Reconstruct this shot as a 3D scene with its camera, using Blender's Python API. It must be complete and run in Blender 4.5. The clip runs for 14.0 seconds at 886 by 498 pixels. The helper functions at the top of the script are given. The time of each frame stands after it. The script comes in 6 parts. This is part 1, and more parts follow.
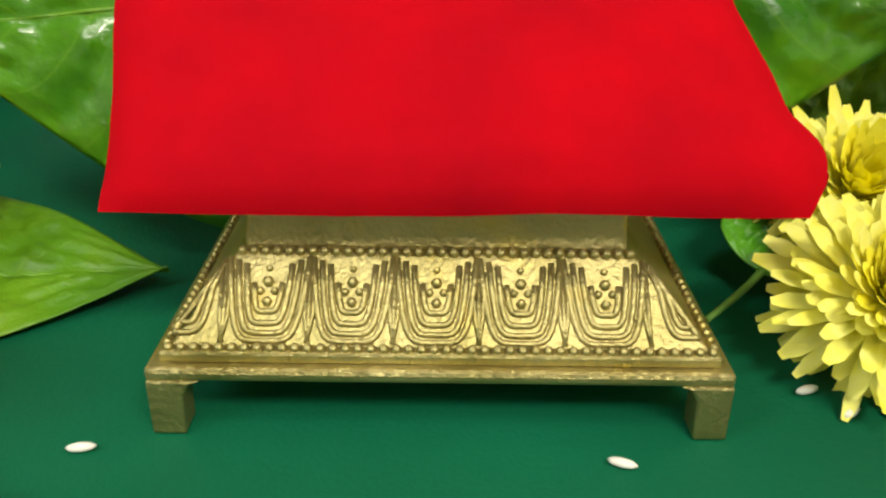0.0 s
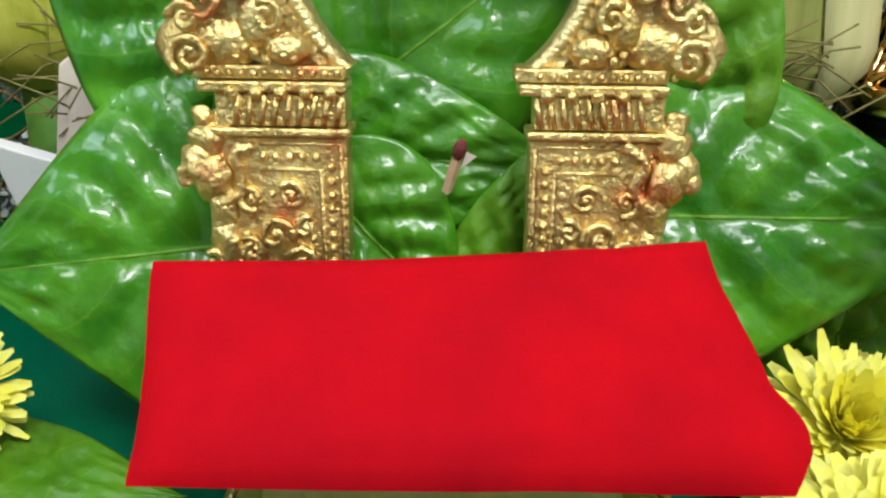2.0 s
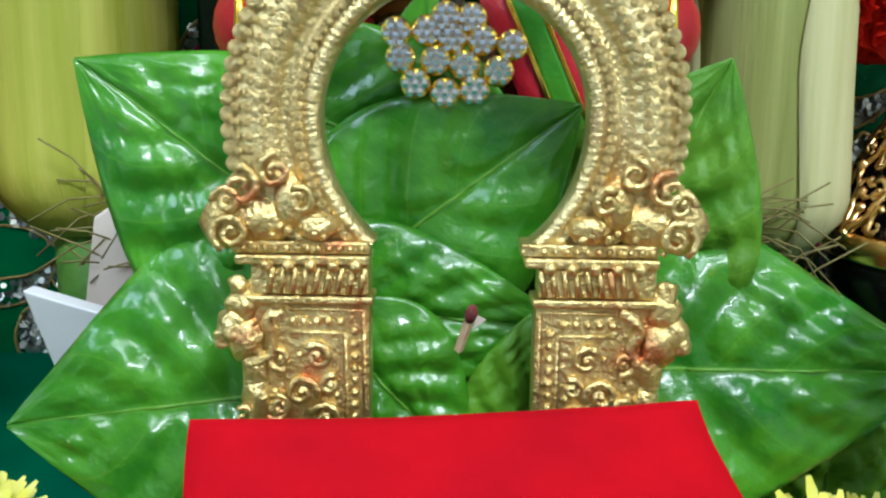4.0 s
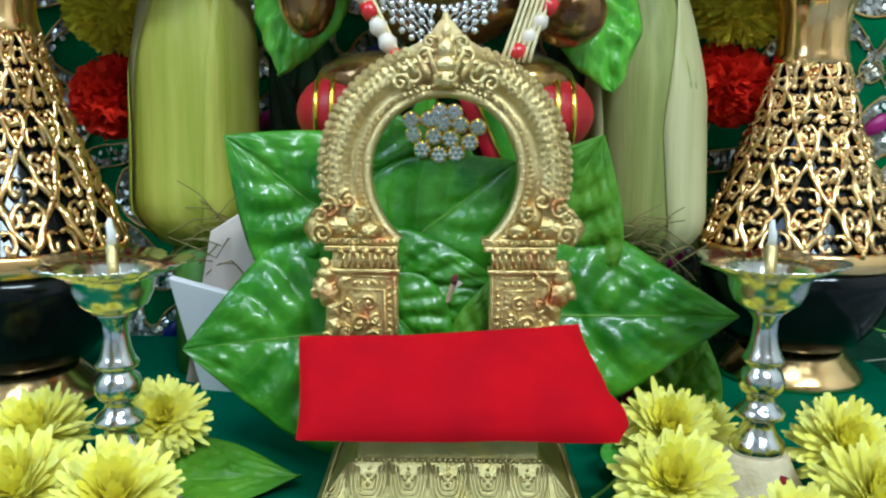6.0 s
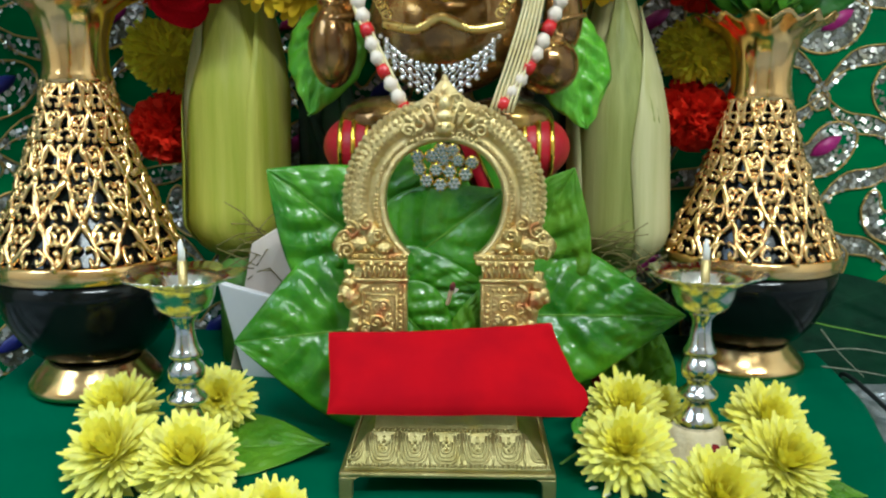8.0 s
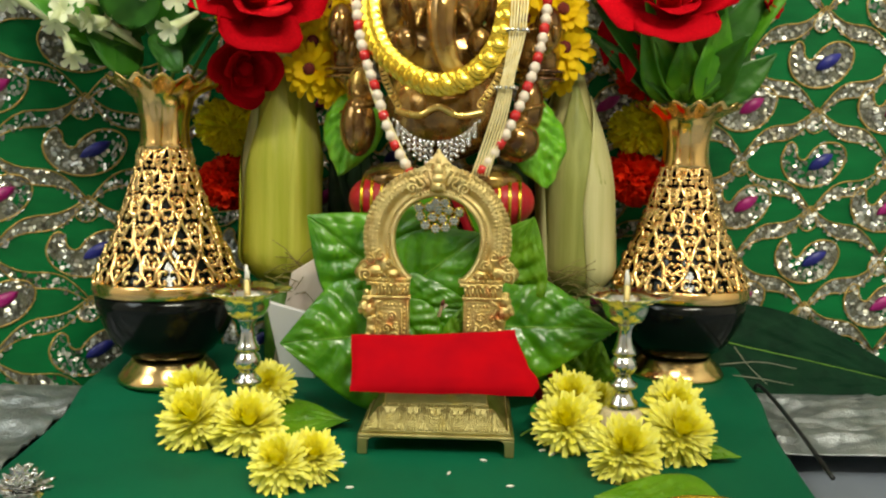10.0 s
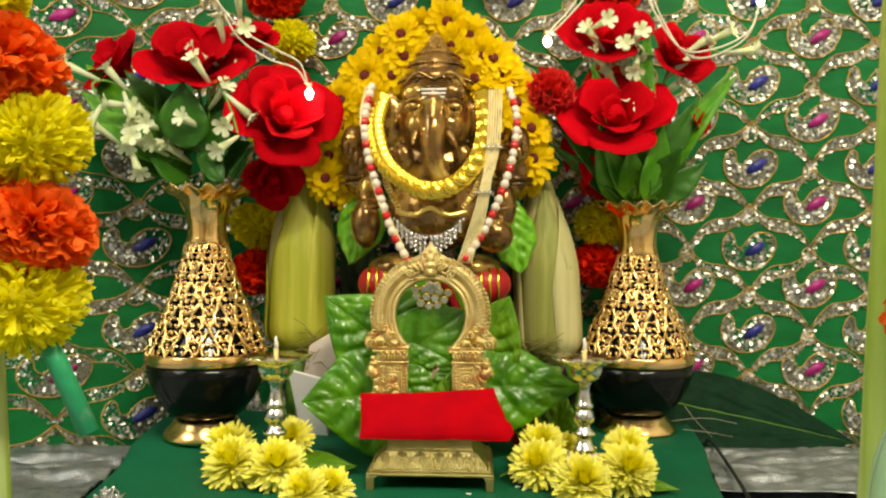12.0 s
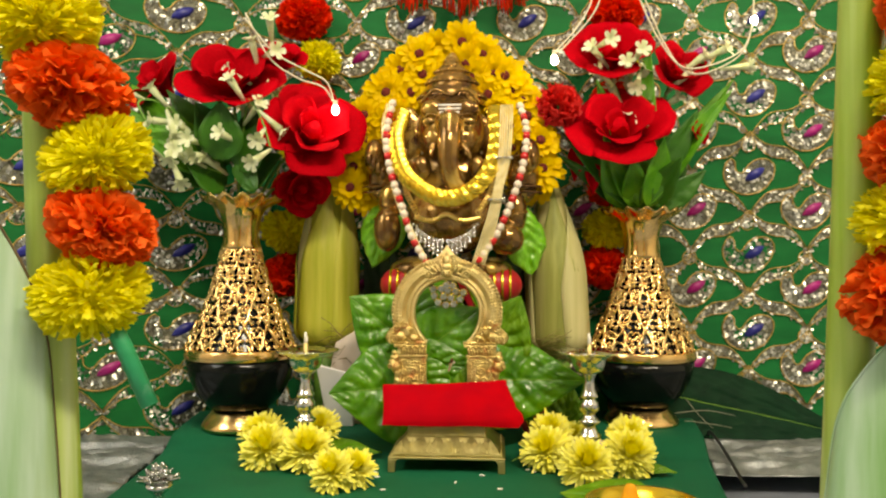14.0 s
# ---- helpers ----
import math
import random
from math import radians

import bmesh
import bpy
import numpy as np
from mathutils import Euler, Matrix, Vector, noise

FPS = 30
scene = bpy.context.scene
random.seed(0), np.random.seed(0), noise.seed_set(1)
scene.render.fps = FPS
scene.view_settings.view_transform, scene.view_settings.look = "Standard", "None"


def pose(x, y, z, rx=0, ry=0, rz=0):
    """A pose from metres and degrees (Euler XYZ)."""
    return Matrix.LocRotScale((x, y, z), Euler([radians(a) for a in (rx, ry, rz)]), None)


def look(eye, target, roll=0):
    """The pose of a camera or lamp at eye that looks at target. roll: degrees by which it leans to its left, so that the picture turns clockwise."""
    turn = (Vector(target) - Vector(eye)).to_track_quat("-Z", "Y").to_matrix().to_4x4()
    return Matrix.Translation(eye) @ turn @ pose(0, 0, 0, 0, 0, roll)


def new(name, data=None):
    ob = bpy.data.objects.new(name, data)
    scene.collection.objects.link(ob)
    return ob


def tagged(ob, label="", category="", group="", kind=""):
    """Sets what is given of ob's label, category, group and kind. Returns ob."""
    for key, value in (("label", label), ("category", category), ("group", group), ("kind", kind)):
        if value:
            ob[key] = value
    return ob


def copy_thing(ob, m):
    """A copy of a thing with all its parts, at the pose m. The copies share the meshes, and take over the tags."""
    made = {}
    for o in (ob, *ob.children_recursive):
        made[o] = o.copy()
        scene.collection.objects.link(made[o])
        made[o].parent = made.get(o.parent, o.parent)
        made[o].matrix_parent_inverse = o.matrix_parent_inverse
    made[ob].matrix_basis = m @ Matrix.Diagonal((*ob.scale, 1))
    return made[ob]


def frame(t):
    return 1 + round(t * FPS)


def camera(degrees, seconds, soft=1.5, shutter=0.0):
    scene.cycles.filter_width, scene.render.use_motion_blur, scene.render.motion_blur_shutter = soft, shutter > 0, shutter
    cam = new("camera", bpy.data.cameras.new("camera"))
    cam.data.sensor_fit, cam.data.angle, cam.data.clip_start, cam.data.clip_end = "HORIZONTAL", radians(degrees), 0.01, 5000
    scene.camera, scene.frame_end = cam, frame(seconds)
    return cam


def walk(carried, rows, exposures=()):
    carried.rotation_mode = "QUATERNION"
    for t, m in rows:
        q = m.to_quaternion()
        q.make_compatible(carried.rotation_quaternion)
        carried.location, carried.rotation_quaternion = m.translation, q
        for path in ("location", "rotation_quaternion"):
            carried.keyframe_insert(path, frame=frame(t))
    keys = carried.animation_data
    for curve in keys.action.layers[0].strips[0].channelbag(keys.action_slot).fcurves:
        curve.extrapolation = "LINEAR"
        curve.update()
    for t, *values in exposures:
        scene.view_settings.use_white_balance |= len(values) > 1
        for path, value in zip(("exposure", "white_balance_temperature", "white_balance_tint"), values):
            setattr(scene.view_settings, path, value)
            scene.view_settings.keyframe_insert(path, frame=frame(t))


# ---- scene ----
cam = camera(55.3, 14.0, soft=2.2)
PATH = [
    (0, (0.002, 0.036, 0.1), (0.003, 1.828, -0.787), 0.7),
    (0.5, (0.003, 0.035, 0.107), (-0.02, 1.884, -0.654), 0.4),
    (1, (0.002, 0.037, 0.12), (0.001, 1.91, -0.58), 1.1),
    (1.5, (0.003, 0.036, 0.126), (-0.033, 1.921, -0.542), 0.6),
    (2, (0.004, 0.037, 0.133), (-0.041, 1.929, -0.513), 0.6),
    (2.5, (0.003, 0.038, 0.142), (-0.041, 1.94, -0.476), 0.6),
    (3, (0.002, 0.039, 0.151), (-0.039, 1.962, -0.398), 0.8),
    (3.5, (0.002, 0.04, 0.156), (-0.065, 1.966, -0.379), 0.5),
    (3.7, (0.0, 0.038, 0.15), (-0.05, 1.983, -0.313), 0.7),
    (5.8, (-0.001, -0.138, 0.165), (-0.01, 1.838, -0.144), 0.5),
    (6, (0.0, -0.138, 0.166), (-0.011, 1.835, -0.16), 0.5),
    (6.5, (0.0, -0.139, 0.165), (-0.023, 1.833, -0.168), 0.2),
    (7, (0.001, -0.155, 0.172), (-0.017, 1.815, -0.173), -0.2),
    (7.2, (0.003, -0.165, 0.178), (-0.024, 1.802, -0.181), -0.3),
    (9.3, (0.017, -0.339, 0.199), (-0.051, 1.638, -0.097), 1.0),
    (9.5, (0.02, -0.354, 0.2), (-0.04, 1.625, -0.081), 1.3),
    (10, (0.024, -0.388, 0.203), (-0.046, 1.598, -0.025), 1.0),
    (10.5, (0.027, -0.419, 0.203), (-0.047, 1.571, 0.024), 0.8),
    (11, (0.03, -0.454, 0.205), (-0.054, 1.541, 0.095), 0.4),
    (11.5, (0.038, -0.494, 0.205), (-0.04, 1.504, 0.15), 0.3),
    (12, (0.039, -0.532, 0.204), (-0.04, 1.466, 0.19), 0.4),
    (12.5, (0.043, -0.553, 0.202), (-0.039, 1.445, 0.209), 0.0),
    (13, (0.042, -0.572, 0.199), (-0.056, 1.425, 0.214), 0.2),
    (13.5, (0.046, -0.586, 0.198), (-0.072, 1.41, 0.221), 0.2),
    (14, (0.048, -0.597, 0.196), (-0.083, 1.399, 0.209), 0.2),
]
walk(cam, [(t, look(eye, target, roll)) for t, eye, target, roll in PATH],
     [(0.0, 0.0, 6700, 5), (2.0, 0.0, 5700, 2), (3.5, 0.04, 5150, 1), (6.5, -0.26, 4800, -2), (7.2, -0.28, 4850, -2), (9.5, -0.34, 6600, 0), (11.5, -0.18, 7500, 2), (14.0, -0.22, 8200, 7)])

# ---- world and lights ----
world = bpy.data.worlds.new("world")
scene.world = world
world.use_nodes = True
wbg = world.node_tree.nodes["Background"]
sky = world.node_tree.nodes.new("ShaderNodeTexSky")
sky.sky_type, sky.sun_disc, sky.sun_elevation, sky.sun_rotation = "NISHITA", False, radians(35), radians(200)
world.node_tree.links.new(sky.outputs[0], wbg.inputs[0])
wbg.inputs[1].default_value = 0.08


def area_lamp(name, eye, target, sx, sy, power, colour):
    data = bpy.data.lights.new(name, "AREA")
    data.shape, data.size, data.size_y, data.energy, data.color = "RECTANGLE", sx, sy, power, colour
    ob = new(name, data)
    ob.matrix_world = look(eye, target)
    return ob


area_lamp("tube_light", (0.58, -1.15, 1.55), (0.0, 0.25, 0.1), 0.9, 0.12, 38.0, (1.0, 0.93, 0.82))
# added fill from the left; the wall there has no window
area_lamp("cool_left_fill", (-1.38, -0.75, 1.35), (0.0, 0.25, 0.15), 0.8, 0.9, 20.0, (0.86, 0.93, 1.0))
# added ambient fill from above, no lamp body is modelled
area_lamp("overhead_fill", (0.0, -0.9, 2.45), (0.0, -0.5, 0.0), 0.6, 0.6, 18.0, (1.0, 0.95, 0.87))


# ---- materials ----
def material(name, c1, c2=None, scale=60.0, rough=0.5, rough2=None, metal=0.0, bump=0.0, bump_scale=300.0, spot=None, spot_amount=0.0, spot_scale=25.0,
             vary=0.0, island=0.0, coat=0.0, spec=0.5, sheen=0.0, translucent=0.0, emit=None, power=0.0, glass=0.0, stretch=(1, 1, 1)):
    m = bpy.data.materials.new(name)
    m.use_nodes = True
    nt = m.node_tree
    b = nt.nodes["Principled BSDF"]
    N, L = nt.nodes.new, nt.links.new
    tc = N("ShaderNodeTexCoord")
    mp = N("ShaderNodeMapping")
    mp.inputs["Scale"].default_value = stretch
    L(tc.outputs["Object"], mp.inputs[0])
    nz = N("ShaderNodeTexNoise")
    nz.inputs["Scale"].default_value, nz.inputs["Detail"].default_value = scale, 5.0
    L(mp.outputs[0], nz.inputs["Vector"])
    ramp = N("ShaderNodeValToRGB")
    ramp.color_ramp.elements[0].position, ramp.color_ramp.elements[1].position = 0.32, 0.68
    ramp.color_ramp.elements[0].color = (*c1, 1)
    ramp.color_ramp.elements[1].color = (*(c2 or c1), 1)
    L(nz.outputs["Fac"], ramp.inputs[0])
    col = ramp.outputs[0]
    if spot:
        n2 = N("ShaderNodeTexNoise")
        n2.inputs["Scale"].default_value, n2.inputs["Detail"].default_value = spot_scale, 4.0
        L(mp.outputs[0], n2.inputs["Vector"])
        r2 = N("ShaderNodeValToRGB")
        r2.color_ramp.elements[0].position, r2.color_ramp.elements[1].position = 0.56, 0.72
        L(n2.outputs["Fac"], r2.inputs[0])
        mu = N("ShaderNodeMath")
        mu.operation, mu.inputs[1].default_value = "MULTIPLY", spot_amount
        L(r2.outputs[0], mu.inputs[0])
        mx = N("ShaderNodeMixRGB")
        mx.inputs[2].default_value = (*spot, 1)
        L(mu.outputs[0], mx.inputs[0])
        L(col, mx.inputs[1])
        col = mx.outputs[0]
    for amount, node, out in ((vary, "ShaderNodeObjectInfo", "Random"), (island, "ShaderNodeNewGeometry", "Random Per Island")):
        if amount:
            oi = N(node)
            mr = N("ShaderNodeMapRange")
            mr.inputs[3].default_value, mr.inputs[4].default_value = 1 - amount, 1 + amount
            L(oi.outputs[out], mr.inputs[0])
            hs = N("ShaderNodeHueSaturation")
            L(mr.outputs[0], hs.inputs["Value"])
            L(col, hs.inputs["Color"])
            col = hs.outputs[0]
    L(col, b.inputs["Base Color"])
    mr = N("ShaderNodeMapRange")
    mr.inputs[3].default_value, mr.inputs[4].default_value = rough, rough2 if rough2 is not None else min(1, rough * 1.35)
    L(nz.outputs["Fac"], mr.inputs[0])
    L(mr.outputs[0], b.inputs["Roughness"])
    b.inputs["Metallic"].default_value = metal
    b.inputs["Coat Weight"].default_value, b.inputs["Coat Roughness"].default_value = coat, 0.12
    b.inputs["Specular IOR Level"].default_value = spec
    b.inputs["Sheen Weight"].default_value = sheen
    b.inputs["Transmission Weight"].default_value = glass
    if bump:
        n3 = N("ShaderNodeTexNoise")
        n3.inputs["Scale"].default_value, n3.inputs["Detail"].default_value = bump_scale, 4.0
        L(mp.outputs[0], n3.inputs["Vector"])
        bp = N("ShaderNodeBump")
        bp.inputs["Strength"].default_value, bp.inputs["Distance"].default_value = bump, 0.0012
        L(n3.outputs["Fac"], bp.inputs["Height"])
        L(bp.outputs[0], b.inputs["Normal"])
    if translucent:
        tr = N("ShaderNodeBsdfTranslucent")
        L(col, tr.inputs[0])
        ms = N("ShaderNodeMixShader")
        ms.inputs[0].default_value = translucent
        L(b.outputs[0], ms.inputs[1])
        L(tr.outputs[0], ms.inputs[2])
        L(ms.outputs[0], nt.nodes["Material Output"].inputs[0])
    if emit:
        b.inputs["Emission Color"].default_value, b.inputs["Emission Strength"].default_value = (*emit, 1), power
    return m


def leaf_material(name, c1, c2, vein, rough=0.24, coat=0.45):
    """A waxy leaf: mottled green, paler veins that follow the blade, fine relief."""
    m = material(name, c1, c2, scale=45, rough=rough, rough2=rough + 0.2, bump=0.35, bump_scale=420, coat=coat, translucent=0.12, spot=tuple(0.55 * c for c in c1), spot_amount=0.5, spot_scale=60)
    nt = m.node_tree
    N, L = nt.nodes.new, nt.links.new
    uv = N("ShaderNodeUVMap")
    sp = N("ShaderNodeSeparateXYZ")
    L(uv.outputs[0], sp.inputs[0])

    def op(kind, a, b=None):
        n = N("ShaderNodeMath")
        n.operation = kind
        for k, s in ((0, a), (1, b)):
            if isinstance(s, (int, float)):
                n.inputs[k].default_value = s
            elif s is not None:
                L(s, n.inputs[k])
        return n.outputs[0]
    side = op("ABSOLUTE", op("SUBTRACT", sp.outputs[1], 0.5))
    rib = op("LESS_THAN", side, 0.012)
    run = op("SUBTRACT", sp.outputs[0], op("MULTIPLY", side, 0.55))
    saw = op("ABSOLUTE", op("SUBTRACT", op("FRACT", op("MULTIPLY", run, 6.0)), 0.5))
    lines = op("MAXIMUM", op("LESS_THAN", saw, 0.022), rib)
    mx = N("ShaderNodeMixRGB")
    mx.inputs[2].default_value = (*vein, 1)
    L(op("MULTIPLY", lines, 0.22), mx.inputs[0])
    b = nt.nodes["Principled BSDF"]
    old = b.inputs["Base Color"].links[0].from_socket
    L(old, mx.inputs[1])
    L(mx.outputs[0], b.inputs["Base Color"])
    return m


BRASS = material("aged_brass", (0.70, 0.55, 0.23), (0.86, 0.71, 0.36), 70, 0.32, 0.5, 1.0, 0.6, 700, spot=(0.52, 0.20, 0.08), spot_amount=0.35, spot_scale=38)
BRASS_RED = material("brass_with_vermilion", (0.68, 0.49, 0.17), (0.84, 0.67, 0.30), 70, 0.32, 0.48, 1.0, 0.7, 700, spot=(0.60, 0.10, 0.03), spot_amount=0.75, spot_scale=75)
BRASS_PALE = material("pale_worn_brass", (0.37, 0.315, 0.115), (0.53, 0.46, 0.21), 60, 0.42, 0.58, 1.0, 0.4, 800, spot=(0.70, 0.50, 0.04), spot_amount=0.5, spot_scale=55)
GOLD = material("polished_gold_plate", (0.92, 0.58, 0.22), (0.98, 0.70, 0.32), 40, 0.12, 0.24, 1.0, 0.06, 300)
GOLD_RICH = material("yellow_gold", (0.95, 0.62, 0.05), (1.0, 0.76, 0.12), 80, 0.18, 0.3, 1.0)
SILVER = material("polished_white_metal", (0.66, 0.66, 0.66), (0.80, 0.80, 0.79), 60, 0.10, 0.22, 1.0, 0.08, 300, spot=(0.45, 0.42, 0.34), spot_amount=0.4, spot_scale=50)
BLACK_GLAZE = material("black_glazed_glass", (0.003, 0.004, 0.004), (0.006, 0.008, 0.007), 30, 0.10, 0.18, spec=0.25)
RED_CLOTH = material("red_cotton", (0.37, 0.002, 0.009), (0.49, 0.002, 0.008), 35, 0.85, 0.95, bump=0.12, bump_scale=1500, spec=0.03)
GREEN_CLOTH = material("green_satin_cloth", (0.001, 0.095, 0.042), (0.002, 0.120, 0.055), 9, 0.6, 0.72, bump=0.18, bump_scale=900, spec=0.2, spot=(0.001, 0.07, 0.032), spot_amount=0.5, spot_scale=14)
BACK_CLOTH = material("emerald_silk", (0.0, 0.110, 0.026), (0.001, 0.165, 0.040), 14, 0.5, 0.6, bump=0.3, bump_scale=700, spec=0.2, stretch=(1, 1, 3))
LEAF = leaf_material("betel_leaf_green", (0.034, 0.18, 0.006), (0.115, 0.35, 0.010), (0.20, 0.42, 0.03), 0.20, 0.5)
LEAF_PALE = leaf_material("pale_betel_leaf", (0.09, 0.26, 0.004), (0.17, 0.36, 0.008), (0.25, 0.45, 0.04), 0.4, 0.1)
LEAF_DARK = leaf_material("dark_plastic_leaf", (0.022, 0.13, 0.006), (0.045, 0.19, 0.012), (0.05, 0.17, 0.03), 0.35, 0.1)
LEAF_MID = leaf_material("mid_green_plastic_leaf", (0.05, 0.26, 0.008), (0.13, 0.40, 0.018), (0.18, 0.42, 0.04), 0.35, 0.1)
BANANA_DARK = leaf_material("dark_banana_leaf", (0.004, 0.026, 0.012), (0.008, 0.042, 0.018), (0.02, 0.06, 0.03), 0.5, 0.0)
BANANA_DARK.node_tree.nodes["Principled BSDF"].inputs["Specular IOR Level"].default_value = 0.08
CHRYS = material("yellow_petal", (0.97, 0.90, 0.10), (0.98, 0.95, 0.30), 120, 0.6, 0.75, translucent=0.12, island=0.08, spec=0.2)
CHRYS_MID = material("deep_yellow_petal", (0.97, 0.87, 0.03), (0.98, 0.92, 0.10), 120, 0.6, 0.75, translucent=0.10, island=0.08, spec=0.2)
STEM = material("green_stem", (0.10, 0.25, 0.03), (0.18, 0.36, 0.06), 90, 0.5)
WALL = material("cream_wall_paint", (0.66, 0.63, 0.57), (0.72, 0.69, 0.63), 4, 0.8, 0.9, bump=0.1, bump_scale=120)
CEIL = material("white_ceiling_paint", (0.76, 0.75, 0.72), (0.80, 0.79, 0.77), 4, 0.85, 0.9, bump=0.1, bump_scale=90)
FLOOR = material("grey_floor_tile", (0.17, 0.19, 0.24), (0.22, 0.25, 0.30), 12, 0.35, 0.5, bump=0.05, bump_scale=60)
SILVER_CLOTH = material("silver_tissue_cloth", (0.28, 0.31, 0.33), (0.50, 0.53, 0.56), 70, 0.22, 0.45, 0.8, 1.0, 500)


# ---- mesh helpers ----
class Form:
    """Vertices and faces of one mesh, gathered piece by piece."""

    def __init__(self):
        self.v, self.f, self.uv = [], [], None

    def add(self, verts, faces):
        k = len(self.v)
        self.v += [tuple(p) for p in verts]
        self.f += [tuple(k + i for i in q) for q in faces]

    def grid(self, rows, wrap=False, flip=False):
        n, m = len(rows), len(rows[0])
        fs = []
        for i in range(n - 1):
            for j in range(m if wrap else m - 1):
                a, b = i * m + j, i * m + (j + 1) % m
                q = (a, b, b + m, a + m)
                fs.append(q[::-1] if flip else q)
        self.add([p for r in rows for p in r], fs)

    def lathe(self, profile, c=(0, 0, 0), seg=40, wave=None):
        rows = []
        for i, (r, z) in enumerate(profile):
            row = []
            for j in range(seg):
                a = 2 * math.pi * j / seg
                dr, dz = wave(i, a) if wave else (0, 0)
                row.append((c[0] + (r + dr) * math.cos(a), c[1] + (r + dr) * math.sin(a), c[2] + z + dz))
            rows.append(row)
        self.grid(rows, True)

    def tube(self, pts, r, sides=6, closed=False):
        pts = [Vector(p) for p in pts]
        n = len(pts)
        rad = r if callable(r) else (lambda s: r)
        up = Vector((0.13, 0.21, 0.97))
        rows = []
        for i, p in enumerate(pts):
            a = pts[(i - 1) % n] if closed or i else p
            b = pts[(i + 1) % n] if closed or i < n - 1 else p
            d = (b - a).normalized() if (b - a).length > 1e-9 else Vector((0, 0, 1))
            if abs(d.dot(up)) > 0.95:
                up = Vector((0.95, 0.2, 0.1))
            s = d.cross(up).normalized()
            up = s.cross(d).normalized()
            q = rad(i / max(1, n - 1))
            rows.append([p + (s * math.cos(2 * math.pi * k / sides) + up * math.sin(2 * math.pi * k / sides)) * q for k in range(sides)])
        if closed:
            rows.append(rows[0])
        k0 = len(self.v)
        self.grid(rows, True)
        if not closed:
            self.f.append(tuple(k0 + k for k in range(sides))[::-1])
            e = k0 + (n - 1) * sides
            self.f.append(tuple(e + k for k in range(sides)))

    def ball(self, c, r, m=8, n=6, turn=None):
        r = r if isinstance(r, tuple) else (r, r, r)
        rows = []
        for i in range(n + 1):
            t = math.pi * i / n
            row = []
            for j in range(m):
                a = 2 * math.pi * j / m
                p = Vector((r[0] * math.sin(t) * math.cos(a), r[1] * math.sin(t) * math.sin(a), -r[2] * math.cos(t)))
                if turn:
                    p = turn @ p
                row.append((c[0] + p.x, c[1] + p.y, c[2] + p.z))
            rows.append(row)
        self.grid(rows, True)

    def box(self, lo, hi):
        x0, y0, z0 = lo
        x1, y1, z1 = hi
        self.add([(x0, y0, z0), (x1, y0, z0), (x1, y1, z0), (x0, y1, z0), (x0, y0, z1), (x1, y0, z1), (x1, y1, z1), (x0, y1, z1)],
                 [(3, 2, 1, 0), (4, 5, 6, 7), (0, 1, 5, 4), (1, 2, 6, 5), (2, 3, 7, 6), (3, 0, 4, 7)])

    def hull(self, bottom, top):
        n = len(bottom)
        self.add(list(bottom) + list(top), [tuple(range(n))[::-1], tuple(range(n, 2 * n))] + [(i, (i + 1) % n, n + (i + 1) % n, n + i) for i in range(n)])


def part(name, form, mat, parent=None, label="", smooth=True, bevel=0.0, solid=0.0):
    """Links a Form as one mesh object, under its thing where one is given."""
    me = bpy.data.meshes.new(name)
    me.from_pydata(form.v, [], form.f)
    if form.uv:
        layer = me.uv_layers.new(name="UVMap")
        for lp in me.loops:
            layer.data[lp.index].uv = form.uv[lp.vertex_index]
    me.materials.append(mat)
    if smooth:
        me.shade_smooth()
    me.validate()
    me.update()
    ob = new(name, me)
    if parent:
        ob.parent = parent
    if label:
        ob["label"] = label
    if bevel:
        b = ob.modifiers.new("bevel", "BEVEL")
        b.width, b.segments, b.limit_method = bevel, 2, "ANGLE"
    if solid:
        s = ob.modifiers.new("solid", "SOLIDIFY")
        s.thickness, s.offset = solid, -1
    return ob


def share(name, ob, parent, m):
    """Another part on the mesh of ob, at the pose m."""
    o = new(name, ob.data)
    o.parent = parent
    o.matrix_basis = m
    return o


def thing(name, label, category, group="", at=(0, 0, 0)):
    e = new(name)
    e.empty_display_size = 0.01
    e.location = at
    return tagged(e, label, category, group)


def structure(name, form, mat, label="", smooth=False, **kw):
    return tagged(part(name, form, mat, None, label, smooth, **kw), label, kind="structure")


def spiral(cx, cz, r0, r1, a0, turns, n, y):
    """A flat scroll in the plane of the arch."""
    pts = []
    for i in range(n + 1):
        s = i / n
        a = radians(a0) + turns * 2 * math.pi * s
        r = r0 + (r1 - r0) * s
        pts.append((cx + r * math.cos(a), y, cz + r * math.sin(a)))
    return pts


def smooth_path(keys, n):
    """Catmull-Rom points through the keys."""
    k = [Vector(p) for p in keys]
    k = [k[0] * 2 - k[1]] + k + [k[-1] * 2 - k[-2]]
    out = []
    for i in range(1, len(k) - 2):
        for j in range(n):
            t = j / n
            a, b, c, d = k[i - 1], k[i], k[i + 1], k[i + 2]
            out.append(0.5 * (2 * b + (c - a) * t + (2 * a - 5 * b + 4 * c - d) * t * t + (3 * b - a - 3 * c + d) * t ** 3))
    out.append(k[-2])
    return out


